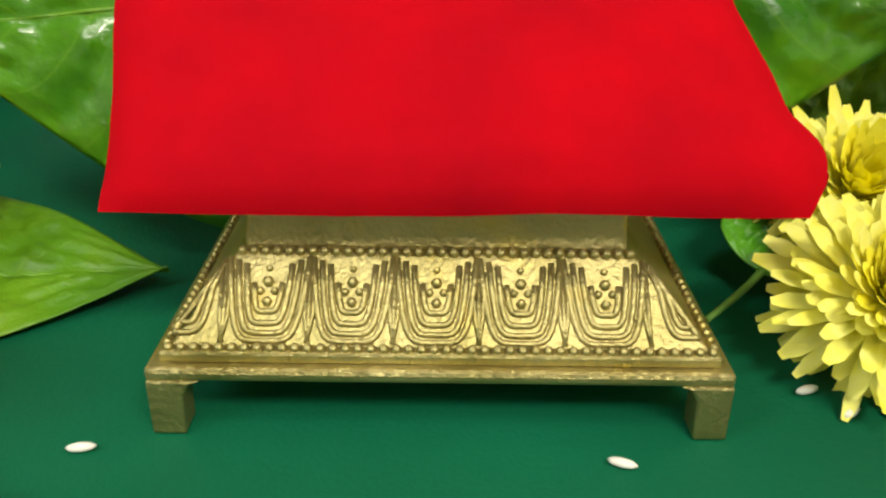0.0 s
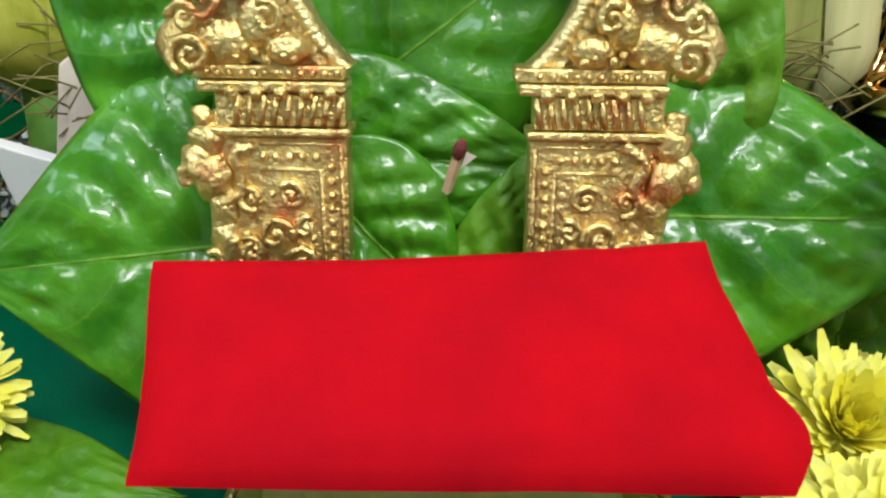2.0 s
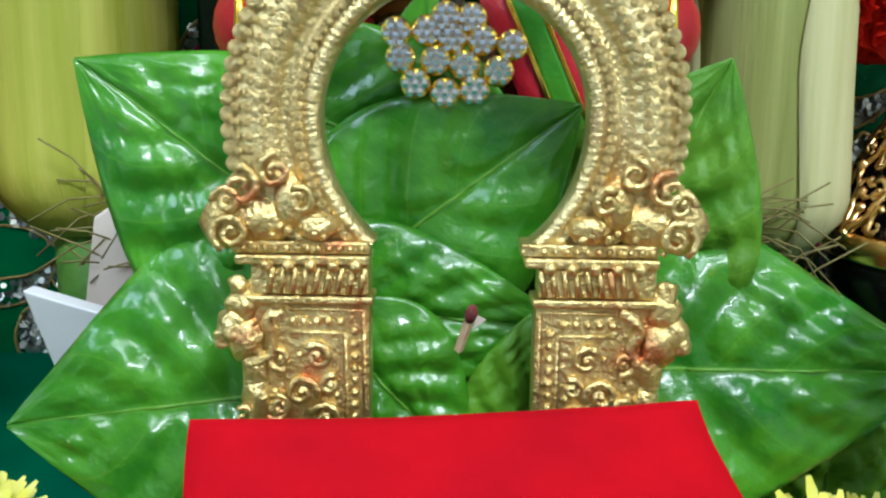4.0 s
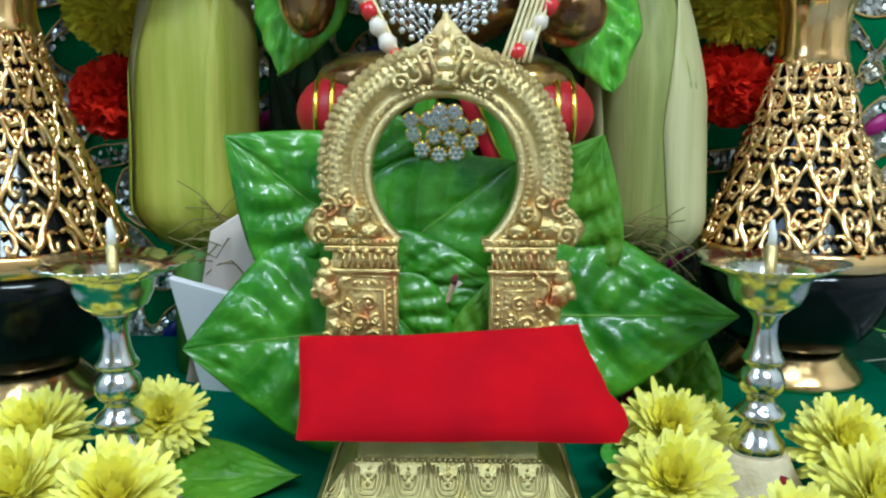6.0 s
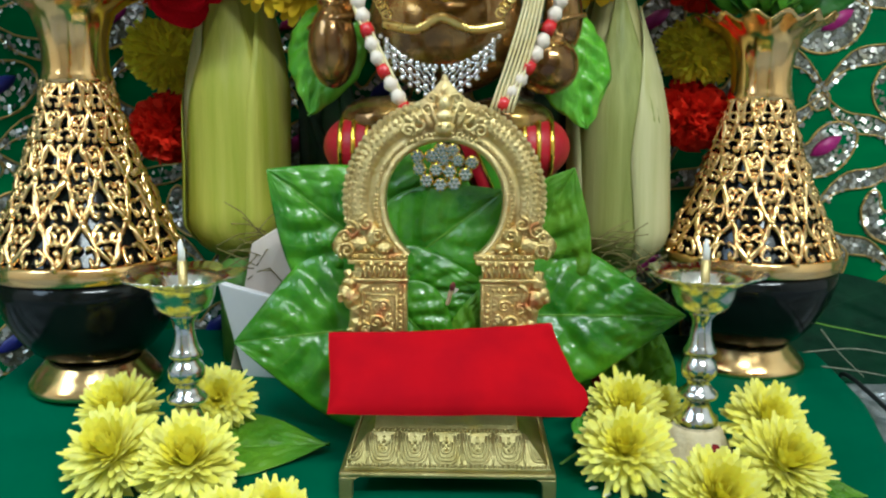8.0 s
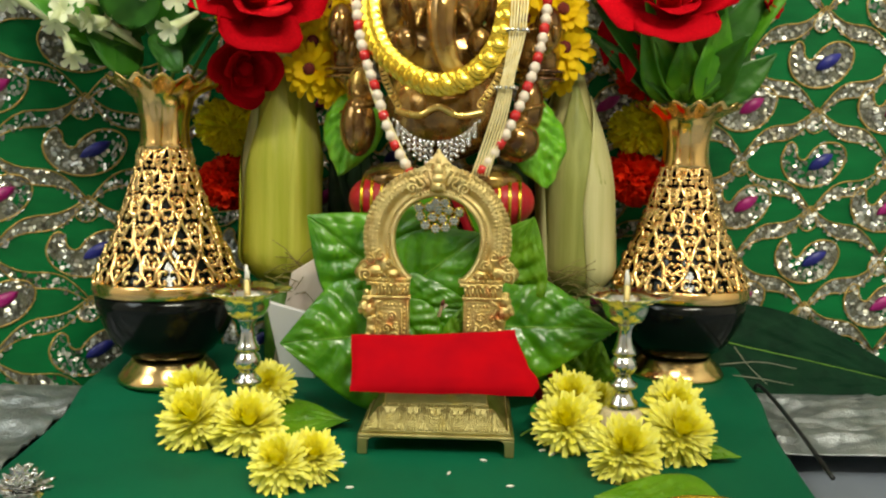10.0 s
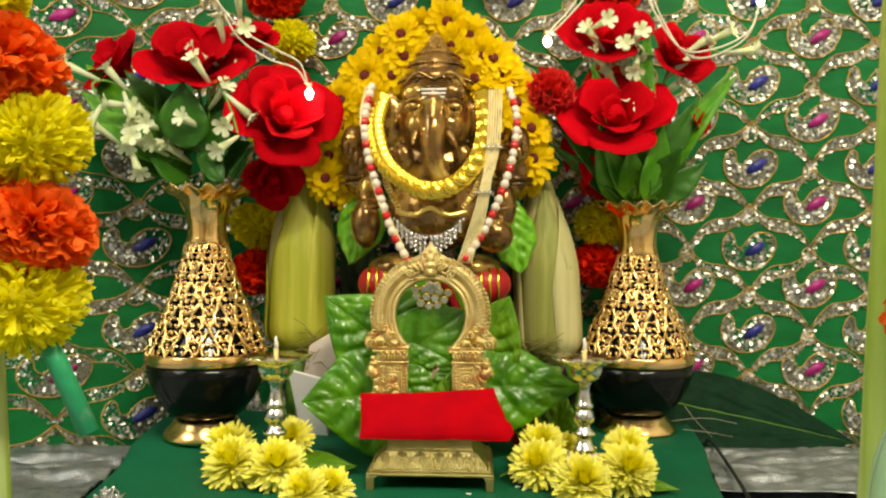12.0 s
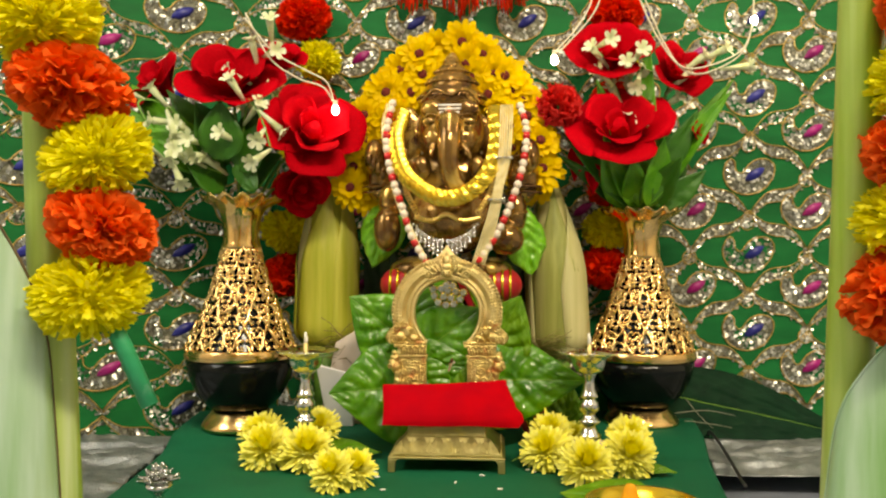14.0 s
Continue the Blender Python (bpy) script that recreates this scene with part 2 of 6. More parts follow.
# ---- the room ----
fl = Form()
fl.box((-1.5, -2.4, -0.09), (1.5, 0.75, -0.03))
structure("floor", fl, FLOOR, "blue-grey smooth floor under the altar board")
for nm, lo, hi in (("wall_north", (-1.6, 0.75, -0.09), (1.6, 0.85, 2.6)), ("wall_south", (-1.6, -2.5, -0.09), (1.6, -2.4, 2.6)),
                   ("wall_east", (1.5, -2.4, -0.09), (1.6, 0.75, 2.6)), ("wall_west", (-1.6, -2.4, -0.09), (-1.5, 0.75, 2.6))):
    w = Form()
    w.box(lo, hi)
    structure(nm, w, WALL, "plain cream painted wall")
w = Form()
w.box((-1.6, -2.5, 2.6), (1.6, 0.85, 2.7))
structure("ceiling", w, CEIL, "plain white ceiling")


# ---- altar board with its cloth ----
def altar_board():
    t = thing("altar_board", "low board wrapped in plain green cloth, carrying the offerings", "low table")
    outline = smooth_path([(-0.31, 0.43, 0), (-0.296, 0.30, 0), (-0.275, 0.15, 0), (-0.262, 0.0, 0)], 10)
    n = len(outline)
    right = smooth_path([(0.275, 0.43, 0), (0.262, 0.31, 0), (0.24, 0.15, 0), (0.224, 0.0, 0)], 10)
    f = Form()
    m = 40
    rows = []
    for i in range(n):
        a, b = outline[i], right[i]
        k = max(0.0, min(1.0, (a.y - 0.225) / 0.055))
        rise = 0.0105 * k * k * (3 - 2 * k)
        row = []
        for z, k in ((-0.03, 0.003), (-0.012, 0.002), (-0.003, 0.0005)):
            row.append((a.x - k, a.y, z + (rise if z > -0.02 else 0.0)))
        for j in range(m + 1):
            s = 0.004 + 0.992 * j / m
            p = a.lerp(b, s)
            row.append((p.x, p.y, rise + 0.0004 * noise.noise((p.x * 9, p.y * 9, 0.3)) - 0.0004))
        for z, k in ((-0.003, 0.0005), (-0.012, 0.002), (-0.03, 0.003)):
            row.append((b.x + k, b.y, z + (rise if z > -0.02 else 0.0)))
        rows.append(row)
    last = rows[-1]
    rows.append([(p[0], p[1] - 0.004, min(p[2], -0.004)) for p in last])
    rows.append([(p[0], p[1] - 0.006, -0.03) for p in last])
    f.grid(rows, flip=True)
    part("cloth_cover", f, GREEN_CLOTH, t)
    g = Form()
    g.hull([(-0.300, 0.428, -0.03), (0.266, 0.428, -0.03), (0.216, 0.004, -0.03), (-0.254, 0.004, -0.03)],
           [(-0.300, 0.428, -0.004), (0.266, 0.428, -0.004), (0.216, 0.004, -0.004), (-0.254, 0.004, -0.004)])
    part("plank", g, material("plain_wood", (0.25, 0.15, 0.07), (0.34, 0.21, 0.10), 20, 0.6), t)


altar_board()


# ---- backdrop of sequined cloth ----
def back_y(x, z):
    y = 0.428 - 0.10 * max(0.0, z - 0.25) ** 1.0 * 0.3
    if x < -0.22:
        y -= 0.85 * (-x - 0.22) ** 1.2
    return y + 0.004 * noise.noise((x * 7, 0.0, z * 4))


def backdrop():
    rows = []
    for i in range(61):
        z = -0.028 + 0.78 * i / 60
        rows.append([(x, back_y(x, z) + 0.0012 * noise.noise((x * 22, 1.0, z * 18)), z) for x in [(-0.60 + 1.45 * j / 110) for j in range(111)]])
    f = Form()
    f.grid(rows)
    cloth = tagged(part("backdrop", f, BACK_CLOTH), "emerald green cloth with sequined paisley embroidery, hung behind", kind="structure")
    s = cloth.modifiers.new("solid", "SOLIDIFY")
    s.thickness, s.offset = 0.001, 1
    return cloth


BACK = backdrop()


# ---- brass arch on its footed base ----
CX = -0.0015


def carve(f, amount, scale):
    """Hammered unevenness of a small casting."""
    f.v = [tuple(Vector(p) + noise.noise_vector(Vector(p) * scale) * amount) for p in f.v]


def brass_arch():
    t = thing("brass_arch", "cast brass throne arch with scrolled pillars on a footed lotus base", "brass arch")
    yf, yb = 0.160, 0.252
    x0, x1 = -0.0508, 0.0545
    f = Form()
    f.hull([(x0, yf, 0.0116), (x1, yf, 0.0116), (x1, yb, 0.0116), (x0, yb, 0.0116)], [(x0, yf, 0.0142), (x1, yf, 0.0142), (x1, yb, 0.0142), (x0, yb, 0.0142)])
    part("apron", f, BRASS_PALE, t, "pale worn brass base", smooth=False, bevel=0.0009)
    e = 0.0022
    f = Form()
    f.hull([(x0 + e, yf + e, 0.0142), (x1 - e, yf + e, 0.0142), (x1 - e, yb - e, 0.0142), (x0 + e, yb - e, 0.0142)],
           [(x0 + e, yf + e, 0.0165), (x1 - e, yf + e, 0.0165), (x1 - e, yb - e, 0.0165), (x0 + e, yb - e, 0.0165)])
    part("rim", f, BRASS_PALE, t, smooth=False, bevel=0.0006)
    f = Form()
    a0, a1, b0, b1 = x0 + 0.0145, x1 - 0.0165, 0.1775, 0.238
    f.hull([(x0 + 0.004, yf + 0.004, 0.0165), (x1 - 0.004, yf + 0.004, 0.0165), (x1 - 0.004, yb - 0.004, 0.0165), (x0 + 0.004, yb - 0.004, 0.0165)],
           [(a0, b0, 0.029), (a1, b0, 0.029), (a1, b1, 0.029), (a0, b1, 0.029)])
    part("lotus_slope", f, BRASS_PALE, t, smooth=False, bevel=0.0006)
    f = Form()
    f.hull([(a0 + 0.001, b0 + 0.001, 0.029), (a1 - 0.001, b0 + 0.001, 0.029), (a1 - 0.001, b1, 0.029), (a0 + 0.001, b1, 0.029)],
           [(a0 + 0.002, b0 + 0.0035, 0.041), (a1 - 0.002, b0 + 0.0035, 0.041), (a1 - 0.001, b1, 0.041), (a0 + 0.001, b1, 0.041)])
    part("seat", f, BRASS_PALE, t, smooth=False, bevel=0.0009)
    # four corner legs with a rounded haunch
    for sx, xx in ((1, x0), (-1, x1)):
        for sy, yy in ((1, yf), (-1, yb)):
            lg = Form()
            pts = [(0, 0.0), (0.0062, 0.0), (0.0064, 0.0082), (0.0076, 0.0106), (0.0098, 0.0116), (0, 0.0116)]
            bot = [(xx + sx * px, yy, pz) for px, pz in pts]
            top = [(xx + sx * px, yy + sy * 0.0065, pz) for px, pz in pts]
            lg.hull(bot if sx * sy < 0 else bot[::-1], top if sx * sy < 0 else top[::-1])
            part("leg", lg, BRASS_PALE, t, smooth=False, bevel=0.0008)
    # bead rows of the base
    bd, one = Form(), Form()
    one.ball((0, 0, 0), 0.00095, 8, 6)
    first = part("base_bead", one, BRASS_PALE, t)
    first.matrix_basis = Matrix.Translation((x0 + 0.004, yf + 0.0034, 0.0168))
    for k in range(1, 44):
        x = x0 + 0.004 + (x1 - x0 - 0.008) * k / 43
        share("base_bead", first, t, Matrix.Translation((x, yf + 0.0034, 0.0168)))
    for k in range(34):
        x = a0 + 0.001 + (a1 - a0 - 0.002) * k / 33
        share("base_bead", first, t, Matrix.Translation((x, b0 - 0.0004, 0.0295)))
    for k in range(34):
        y = yf + 0.005 + (yb - yf - 0.01) * k / 33
        bd.ball((x0 + 0.0034, y, 0.0168), 0.00095, 6, 4)
        bd.ball((x1 - 0.0034, y, 0.0168), 0.00095, 6, 4)
    tagged(part("side_beading", bd, BRASS_PALE, t), kind="stuff")

    # lotus petals on the sloping front, as nested ridges
    def slope(x, s):
        return (x, (yf + 0.004) + (b0 - yf - 0.004) * s, 0.0165 + 0.0125 * s + 0.0001)
    for k in range(-3, 4):
        xc = 0.001 + 0.0155 * k
        pt = Form()
        for wd, lo, hi in ((0.0074, 0.06, 0.94), (0.0058, 0.14, 0.90), (0.0042, 0.24, 0.86), (0.0026, 0.36, 0.66)):
            if abs(k) == 3 and wd > 0.006:
                continue
            pts = []
            for i in range(15):
                u = -1 + 2 * i / 14
                s = lo + (hi - lo) * abs(u) ** 3.2
                x = xc + wd * (abs(u) ** 0.55) * (1 if u > 0 else -1)
                lim = 0.048 - 0.011 * s
                x = max(-lim, min(lim + 0.002, x))
                pts.append(slope(x, s))
            pt.tube(pts, 0.00066, 6)
        if abs(k) < 3:
            for dx, s, r in ((0, 0.45, 0.0010), (-0.0013, 0.56, 0.0008), (0.0013, 0.56, 0.0008), (0, 0.66, 0.0011), (0, 0.8, 0.0007)):
                p = slope(xc + dx, s)
                pt.ball((p[0], p[1], p[2] + 0.0003), r, 6, 4)
        if k < 3:
            for dx, s1 in ((0.0068, 0.80), (0.00775, 0.92), (0.0087, 0.80)):
                xx = xc + dx
                if abs(xx) < 0.046 - 0.011 * 0.5:
                    pt.tube([slope(xx + (0.00775 - dx) * 1.2, 0.04), slope(xx + (0.00775 - dx) * 0.3, 0.3), slope(xx, s1)], 0.0005, 5)
        part("lotus_petal", pt, BRASS_PALE, t)

    # pillars
    Y = 0.2165
    for sd, xi, xo in ((-1, -0.0212, -0.0495), (1, 0.0182, 0.0462)):
        lo, hi = min(xi, xo), max(xi, xo)
        for nm, pa, pb in (("pillar", (lo, Y, 0.0405), (hi, Y + 0.0085, 0.0965)), ("moulding", (lo - 0.001, Y - 0.0018, 0.0968), (hi + 0.001, Y + 0.0085, 0.0988)), ("capital", (lo + 0.0005, Y - 0.0010, 0.0990), (hi, Y + 0.0085, 0.1062)),
                           ("moulding", (lo - 0.003, Y - 0.0024, 0.1064), (hi + 0.0003, Y + 0.0085, 0.1088)), ("moulding", (lo - 0.004, Y - 0.0014, 0.1090), (hi + 0.0003, Y + 0.0085, 0.1120))):
            p = Form()
            p.box(pa, pb)
            part(nm, p, BRASS_RED, t, smooth=False, bevel=0.0006)
        d = Form()
        # raised frame, bead border and scrollwork of the panel
        xin = xi + sd * 0.0014
        d.tube([(xin, Y, 0.042), (xin, Y, 0.0952), (xi + sd * 0.019, Y, 0.0952)], 0.0006, 5)
        d.tube([(xi + sd * 0.0058, Y, 0.042), (xi + sd * 0.0058, Y, 0.0895), (xi + sd * 0.019, Y, 0.0895)], 0.00065, 5)
        for k in range(16):
            d.ball((xi + sd * 0.0036, Y - 0.0002, 0.0435 + 0.0031 * k), 0.0011, 6, 4)
        for k in range(5):
            d.ball((xi + sd * (0.0068 + 0.0029 * k), Y - 0.0002, 0.0923), 0.0011, 6, 4)
        for cx, cz, r0, a0_, tn in ((0.0125, 0.0835, 0.0034, 40, 1.3), (0.0165, 0.0745, 0.0042, 200, -1.4), (0.0105, 0.068, 0.0038, 20, 1.3), (0.0185, 0.062, 0.0040, 120, 1.5), (0.0115, 0.055, 0.0038, 210, -1.3), (0.020, 0.0495, 0.0036, 30, 1.3), (0.0215, 0.083, 0.0030, 250, 1.3), (0.0095, 0.0765, 0.0024, 120, -1.2), (0.0225, 0.070, 0.0028, 300, -1.3), (0.0155, 0.0625, 0.0022, 10, 1.2)):
            pts = spiral(xi + sd * cx, cz, r0, 0.0006, a0_ if sd > 0 else 180 - a0_, tn * sd, 22, Y - 0.0006)
            d.tube(pts, lambda s: 0.0011 - 0.0004 * s, 6)
            d.ball((xi + sd * cx, Y - 0.0006, cz), 0.0011, 6, 4)
        for k in range(9):
            a = radians(200 - 24 * k)
            d.ball((xi + sd * (0.0155 + 0.0075 * math.cos(a)), Y - 0.0002, 0.073 + 0.011 * math.sin(a)), 0.0009, 6, 4)
        # fluted capital and knobs
        for k in range(9):
            x = xi + sd * (0.002 + 0.0027 * k)
            d.tube([(x, Y - 0.0014, 0.0994), (x - sd * 0.0012, Y - 0.0016, 0.1058)], 0.0008, 5)
        for k in range(5):
            d.ball((xi + sd * (0.003 + 0.0052 * k), Y - 0.0022, 0.1064), 0.0016, 8, 5)
        for k in range(12):
            d.ball((xi + sd * (0.0015 + 0.0025 * k), Y - 0.0020, 0.1104), 0.0009, 6, 4)
        part("scrollwork", d, BRASS_RED, t)
        # rampant beast at the outer side of the pillar
        g = Form()
        xb = xi + sd * 0.029

        def blob(dx, z, r, dy=0.0, rz=None):
            g.ball((xb + sd * (dx * 0.85 - 0.001), Y + 0.002 - dy, z), (r * 0.95, r * 0.8, (rz or r) * 1.15), 22, 16)
        blob(-0.0025, 0.0650, 0.0042)
        blob(-0.001, 0.0725, 0.0040, 0.001, 0.0058)
        blob(-0.0005, 0.0805, 0.0038, 0.001, 0.0062)
        blob(0.002, 0.0875, 0.0052, 0.001)
        blob(0.0058, 0.0905, 0.0040, 0.002)
        blob(0.0082, 0.0885, 0.0022, 0.003)
        blob(0.0028, 0.0960, 0.0044, 0.001)
        blob(-0.001, 0.0985, 0.0034)
        blob(0.0035, 0.1005, 0.0026, 0.002)
        for k, (dx, z) in enumerate(((-0.006, 0.064), (-0.0015, 0.060), (0.0015, 0.0675), (-0.007, 0.071))):
            g.tube(spiral(xb + sd * dx, z, 0.003, 0.0006, 60 if sd > 0 else 120, 1.2 * sd, 14, Y - 0.001), 0.0008, 5)
        g.tube(smooth_path([(xb - sd * 0.009, Y - 0.001, 0.0955), (xb - sd * 0.0045, Y - 0.0015, 0.093), (xb - sd * 0.006, Y - 0.001, 0.086), (xb - sd * 0.0015, Y - 0.001, 0.081)], 6), 0.0012, 6)
        carve(g, 0.0011, 330)
        part("beast_figure", g, BRASS_RED, t)
        # scrolled makara over the capital
        g2 = Form()
        xm = xi + sd * 0.030
        g2.ball((xm - sd * 0.004, Y + 0.001, 0.1165), (0.0095, 0.0040, 0.0060), 12, 8)
        g2.ball((xm + sd * 0.0035, Y + 0.001, 0.1160), (0.0062, 0.0040, 0.0065), 12, 8)
        g2.ball((xm - sd * 0.012, Y, 0.121), (0.0042, 0.0040, 0.0068), 10, 8)
        g2.ball((xm - sd * 0.018, Y - 0.0005, 0.1155), (0.0052, 0.0036, 0.0036), 10, 8)
        for dx, z, r, a, tn in ((0.0015, 0.1140, 0.0048, -60, 1.5), (-0.001, 0.125, 0.0045, 80, 1.4), (-0.009, 0.1285, 0.0040, 100, -1.4), (-0.0145, 0.122, 0.0034, 60, 1.3), (0.002, 0.1215, 0.0034, 0, 1.3)):
            g2.tube(spiral(xm + sd * dx, z, r, 0.0008, a if sd > 0 else 180 - a, tn * sd, 20, Y - 0.0034), lambda s: 0.0011 - 0.0004 * s, 6)
        for k in range(7):
            g2.ball((xm - sd * (0.020 - 0.002 * k), Y - 0.003, 0.1135 + 0.0011 * (k % 3)), 0.0011, 6, 4)
        carve(g2, 0.0007, 380)
        part("scrolled_bracket", g2, BRASS_RED, t)

    # the horseshoe ring
    zc, ri, ro = 0.1400, 0.0308, 0.0525
    prof = [(0.0, 0.0085), (0.0, 0.0015), (0.08, -0.0002), (0.14, 0.0004), (0.20, 0.0016), (0.26, 0.0008), (0.30, 0.0010), (0.36, 0.0028), (0.44, 0.0016), (0.50, -0.0002), (0.66, -0.0012), (0.84, -0.0002), (0.93, 0.0012), (1.0, 0.0030), (1.0, 0.0085)]
    rows = []
    n = 260
    for i in range(n + 1):
        a = radians(-54 + 288 * i / n)
        row = []
        for s, h in prof:
            r = ri + (ro - ri) * s
            yy = Y + h
            if 0.5 <= s <= 0.9:
                yy += 0.00055 * math.sin(i * 2 * math.pi / 4.0 + s * 14)
            if 0.06 <= s <= 0.18:
                yy += 0.0004 * math.sin(i * 2 * math.pi / 2.0 * 0.8)
            row.append((CX + r * math.cos(a) * (1.0 if math.sin(a) > 0 else 1.0 + 0.28 * s * math.sin(a) ** 2), yy, zc + r * math.sin(a) * (1.0 if math.sin(a) > 0 else 1.13 - 0.42 * s)))
        rows.append(row)
    rg = Form()
    rg.grid(rows, flip=False)
    rg.grid([[r[-1], r[0]] for r in rows])
    part("arch_ring", rg, BRASS, t)
    bead = Form()
    bead.ball((0, 0, 0), 1.0, 8, 6)
    protos = []

    def put_bead(c, r):
        m = Matrix.Translation(c) @ Matrix.Diagonal((*r, 1))
        if protos:
            share("bead", protos[0], t, m)
        else:
            protos.append(part("bead", bead, BRASS, t))
            protos[0].matrix_basis = m
    for k in range(74):
        a = radians(-42 + 264 * k / 73)
        put_bead((CX + 0.0360 * math.cos(a), Y + 0.0006, zc + 0.0360 * math.sin(a) * (1 if a > 0 and a < math.pi else 1.04)), (0.00125, 0.00125, 0.00125))
    for k in range(58):
        a = radians(-28 + 236 * k / 57)
        if 74 < math.degrees(a) < 106:
            continue
        put_bead((CX + 0.0520 * math.cos(a), Y + 0.0016, zc + 0.0520 * math.sin(a)), (0.0021, 0.0026, 0.0021))
    for k in range(60):
        a = radians(-24 + 228 * k / 59)
        for r, q in ((0.0436, 0.0011), (0.0472, 0.0012), (0.0500, 0.0010)):
            b = a + r * 2
            put_bead((CX + r * math.cos(b - r * 2), Y - 0.0008, zc + r * math.sin(b - r * 2)), (q, 0.0010, q))
    # crest with its lion mask
    c = Form()
    zt = zc + 0.0345
    c.hull([(CX + x, Y - 0.0006, zt + z) for x, z in ((-0.024, 0.008), (0.024, 0.008), (0.0175, 0.0150), (0.0085, 0.0200), (0.0022, 0.0275), (-0.0022, 0.0275), (-0.0085, 0.0200), (-0.0175, 0.0150))],
           [(CX + x, Y + 0.0075, zt + z) for x, z in ((-0.024, 0.008), (0.024, 0.008), (0.0175, 0.0150), (0.0085, 0.0200), (0.0022, 0.0275), (-0.0022, 0.0275), (-0.0085, 0.0200), (-0.0175, 0.0150))])
    c.ball((CX, Y - 0.0006, zt + 0.0035), (0.0062, 0.0038, 0.0045), 12, 8)
    c.ball((CX, Y - 0.0010, zt + 0.0095), (0.0052, 0.0034, 0.0040), 12, 8)
    c.ball((CX, Y - 0.0006, zt + 0.0160), (0.0040, 0.0030, 0.0045), 12, 8)
    c.ball((CX, Y + 0.0010, zt + 0.0225), (0.0028, 0.0026, 0.0045), 10, 8)
    c.ball((CX, Y + 0.003, zt + 0.0275), (0.0019, 0.0024, 0.0034), 10, 8)
    for sd in (-1, 1):
        c.ball((CX + sd * 0.0025, Y - 0.0038, zt + 0.0052), 0.0014, 8, 6)
        for dx, z, r, a, tn in ((0.0125, 0.0055, 0.0058, 200, -1.5), (0.0085, 0.0125, 0.0038, 160, -1.4), (0.0185, 0.0020, 0.0042, 220, -1.4), (0.0065, 0.0185, 0.0026, 160, -1.3)):
            c.tube(spiral(CX + sd * dx, zt + z, r, 0.0008, a if sd > 0 else 180 - a, tn * sd, 20, Y - 0.0012), lambda s: 0.0012 - 0.0004 * s, 6)
        for k in range(4):
            c.tube(smooth_path([(CX + sd * (0.003 + 0.0045 * k), Y - 0.0012, zt + 0.004 + 0.001 * k), (CX + sd * (0.006 + 0.0045 * k), Y - 0.0022, zt + 0.012 - 0.0012 * k), (CX + sd * (0.0085 + 0.0035 * k), Y - 0.0005, zt + 0.0195 - 0.0048 * k)], 5), lambda q: 0.0014 - 0.0007 * q, 6)
        for k in range(6):
            c.ball((CX + sd * (0.0045 + 0.0024 * k), Y - 0.0018, zt + 0.0010 - 0.0008 * k), 0.0011, 6, 4)
    carve(c, 0.0004, 420)
    part("crest", c, BRASS, t)


brass_arch()


# ---- folded red cloth ----
def red_cloth():
    tl, tr, bl, br = Vector((-0.0605, 0.2045, 0.0715)), Vector((0.0575, 0.2075, 0.0780)), Vector((-0.0575, 0.1690, 0.0405)), Vector((0.0670, 0.1730, 0.0390))
    nrm = (tr - tl).cross(tl - bl).normalized()
    if nrm.y > 0:
        nrm = -nrm
    f = Form()
    n, m = 46, 26
    front, back = [], []
    for i in range(n + 1):
        u = i / n
        fr, bk = [], []
        for j in range(m + 1):
            v = j / m
            p = bl.lerp(br, u).lerp(tl.lerp(tr, u), v)
            ex, ez = min(u, 1 - u) * n / 3.0, min(v, 1 - v) * m / (4.5 if v < 0.5 else 2.0)
            k = min(1.0, ex) ** 0.5 * min(1.0, ez) ** 0.5
            thick = 0.0028 + 0.0030 * (1 - v) ** 2
            wob = 0.0017 * noise.noise((u * 3.1, v * 2.3, 0.7)) + 0.0007 * abs(noise.noise((u * 2.2 + v * 3, v * 1.2, 5.7))) + 0.0005 * noise.noise((u * 9, v * 7, 3.1))
            bulge = 0.0040 * math.sin(math.pi * u) * math.sin(math.pi * v)
            side = Vector((0.0022 * math.sin(v * 5.0) * (1 if u > 0.5 else 0.4) * (abs(u - 0.5) * 2) ** 4, 0, 0))
            if u > 0.8 and v < 0.4:
                side += Vector((0.0040, 0, 0.001)) * (u - 0.8) / 0.2 * math.sin(math.pi * v / 0.4)
            sag = Vector((0, 0, -0.0010)) * math.sin(math.pi * u) * v
            fr.append(p + side + sag + nrm * (thick * k + wob + bulge))
            bk.append(p + side + sag + nrm * (-thick * k + wob + bulge * 0.3))
        front.append(fr)
        back.append(bk)
    f.grid(front)
    f.grid(back, flip=True)
    ring = [(i, 0) for i in range(n)] + [(n, j) for j in range(m)] + [(i, m) for i in range(n, 0, -1)] + [(0, j) for j in range(m, 0, -1)]
    f.grid([[front[i][j] for i, j in ring], [back[i][j] for i, j in ring]], wrap=True, flip=True)
    t = thing("folded_cloth", "bright red cotton cloth folded flat, leaning on the brass base", "cloth")
    part("cloth", f, RED_CLOTH, t)
    # the loose corner of the inner fold
    g = Form()
    rows = []
    for i in range(9):
        u = i / 8
        rows.append([br.lerp(tr, 0.06 + 0.24 * v) + Vector((0.002 + 0.0042 * math.sin(math.pi * v) * u, 0.0018, -0.001)) + nrm * (0.0014 * math.sin(3 * u)) + Vector((-0.006 * (1 - u), 0, 0)) for v in [j / 8 for j in range(9)]])
    g.grid(rows)
    part("inner_fold", g, RED_CLOTH, t, solid=0.0008)


red_cloth()


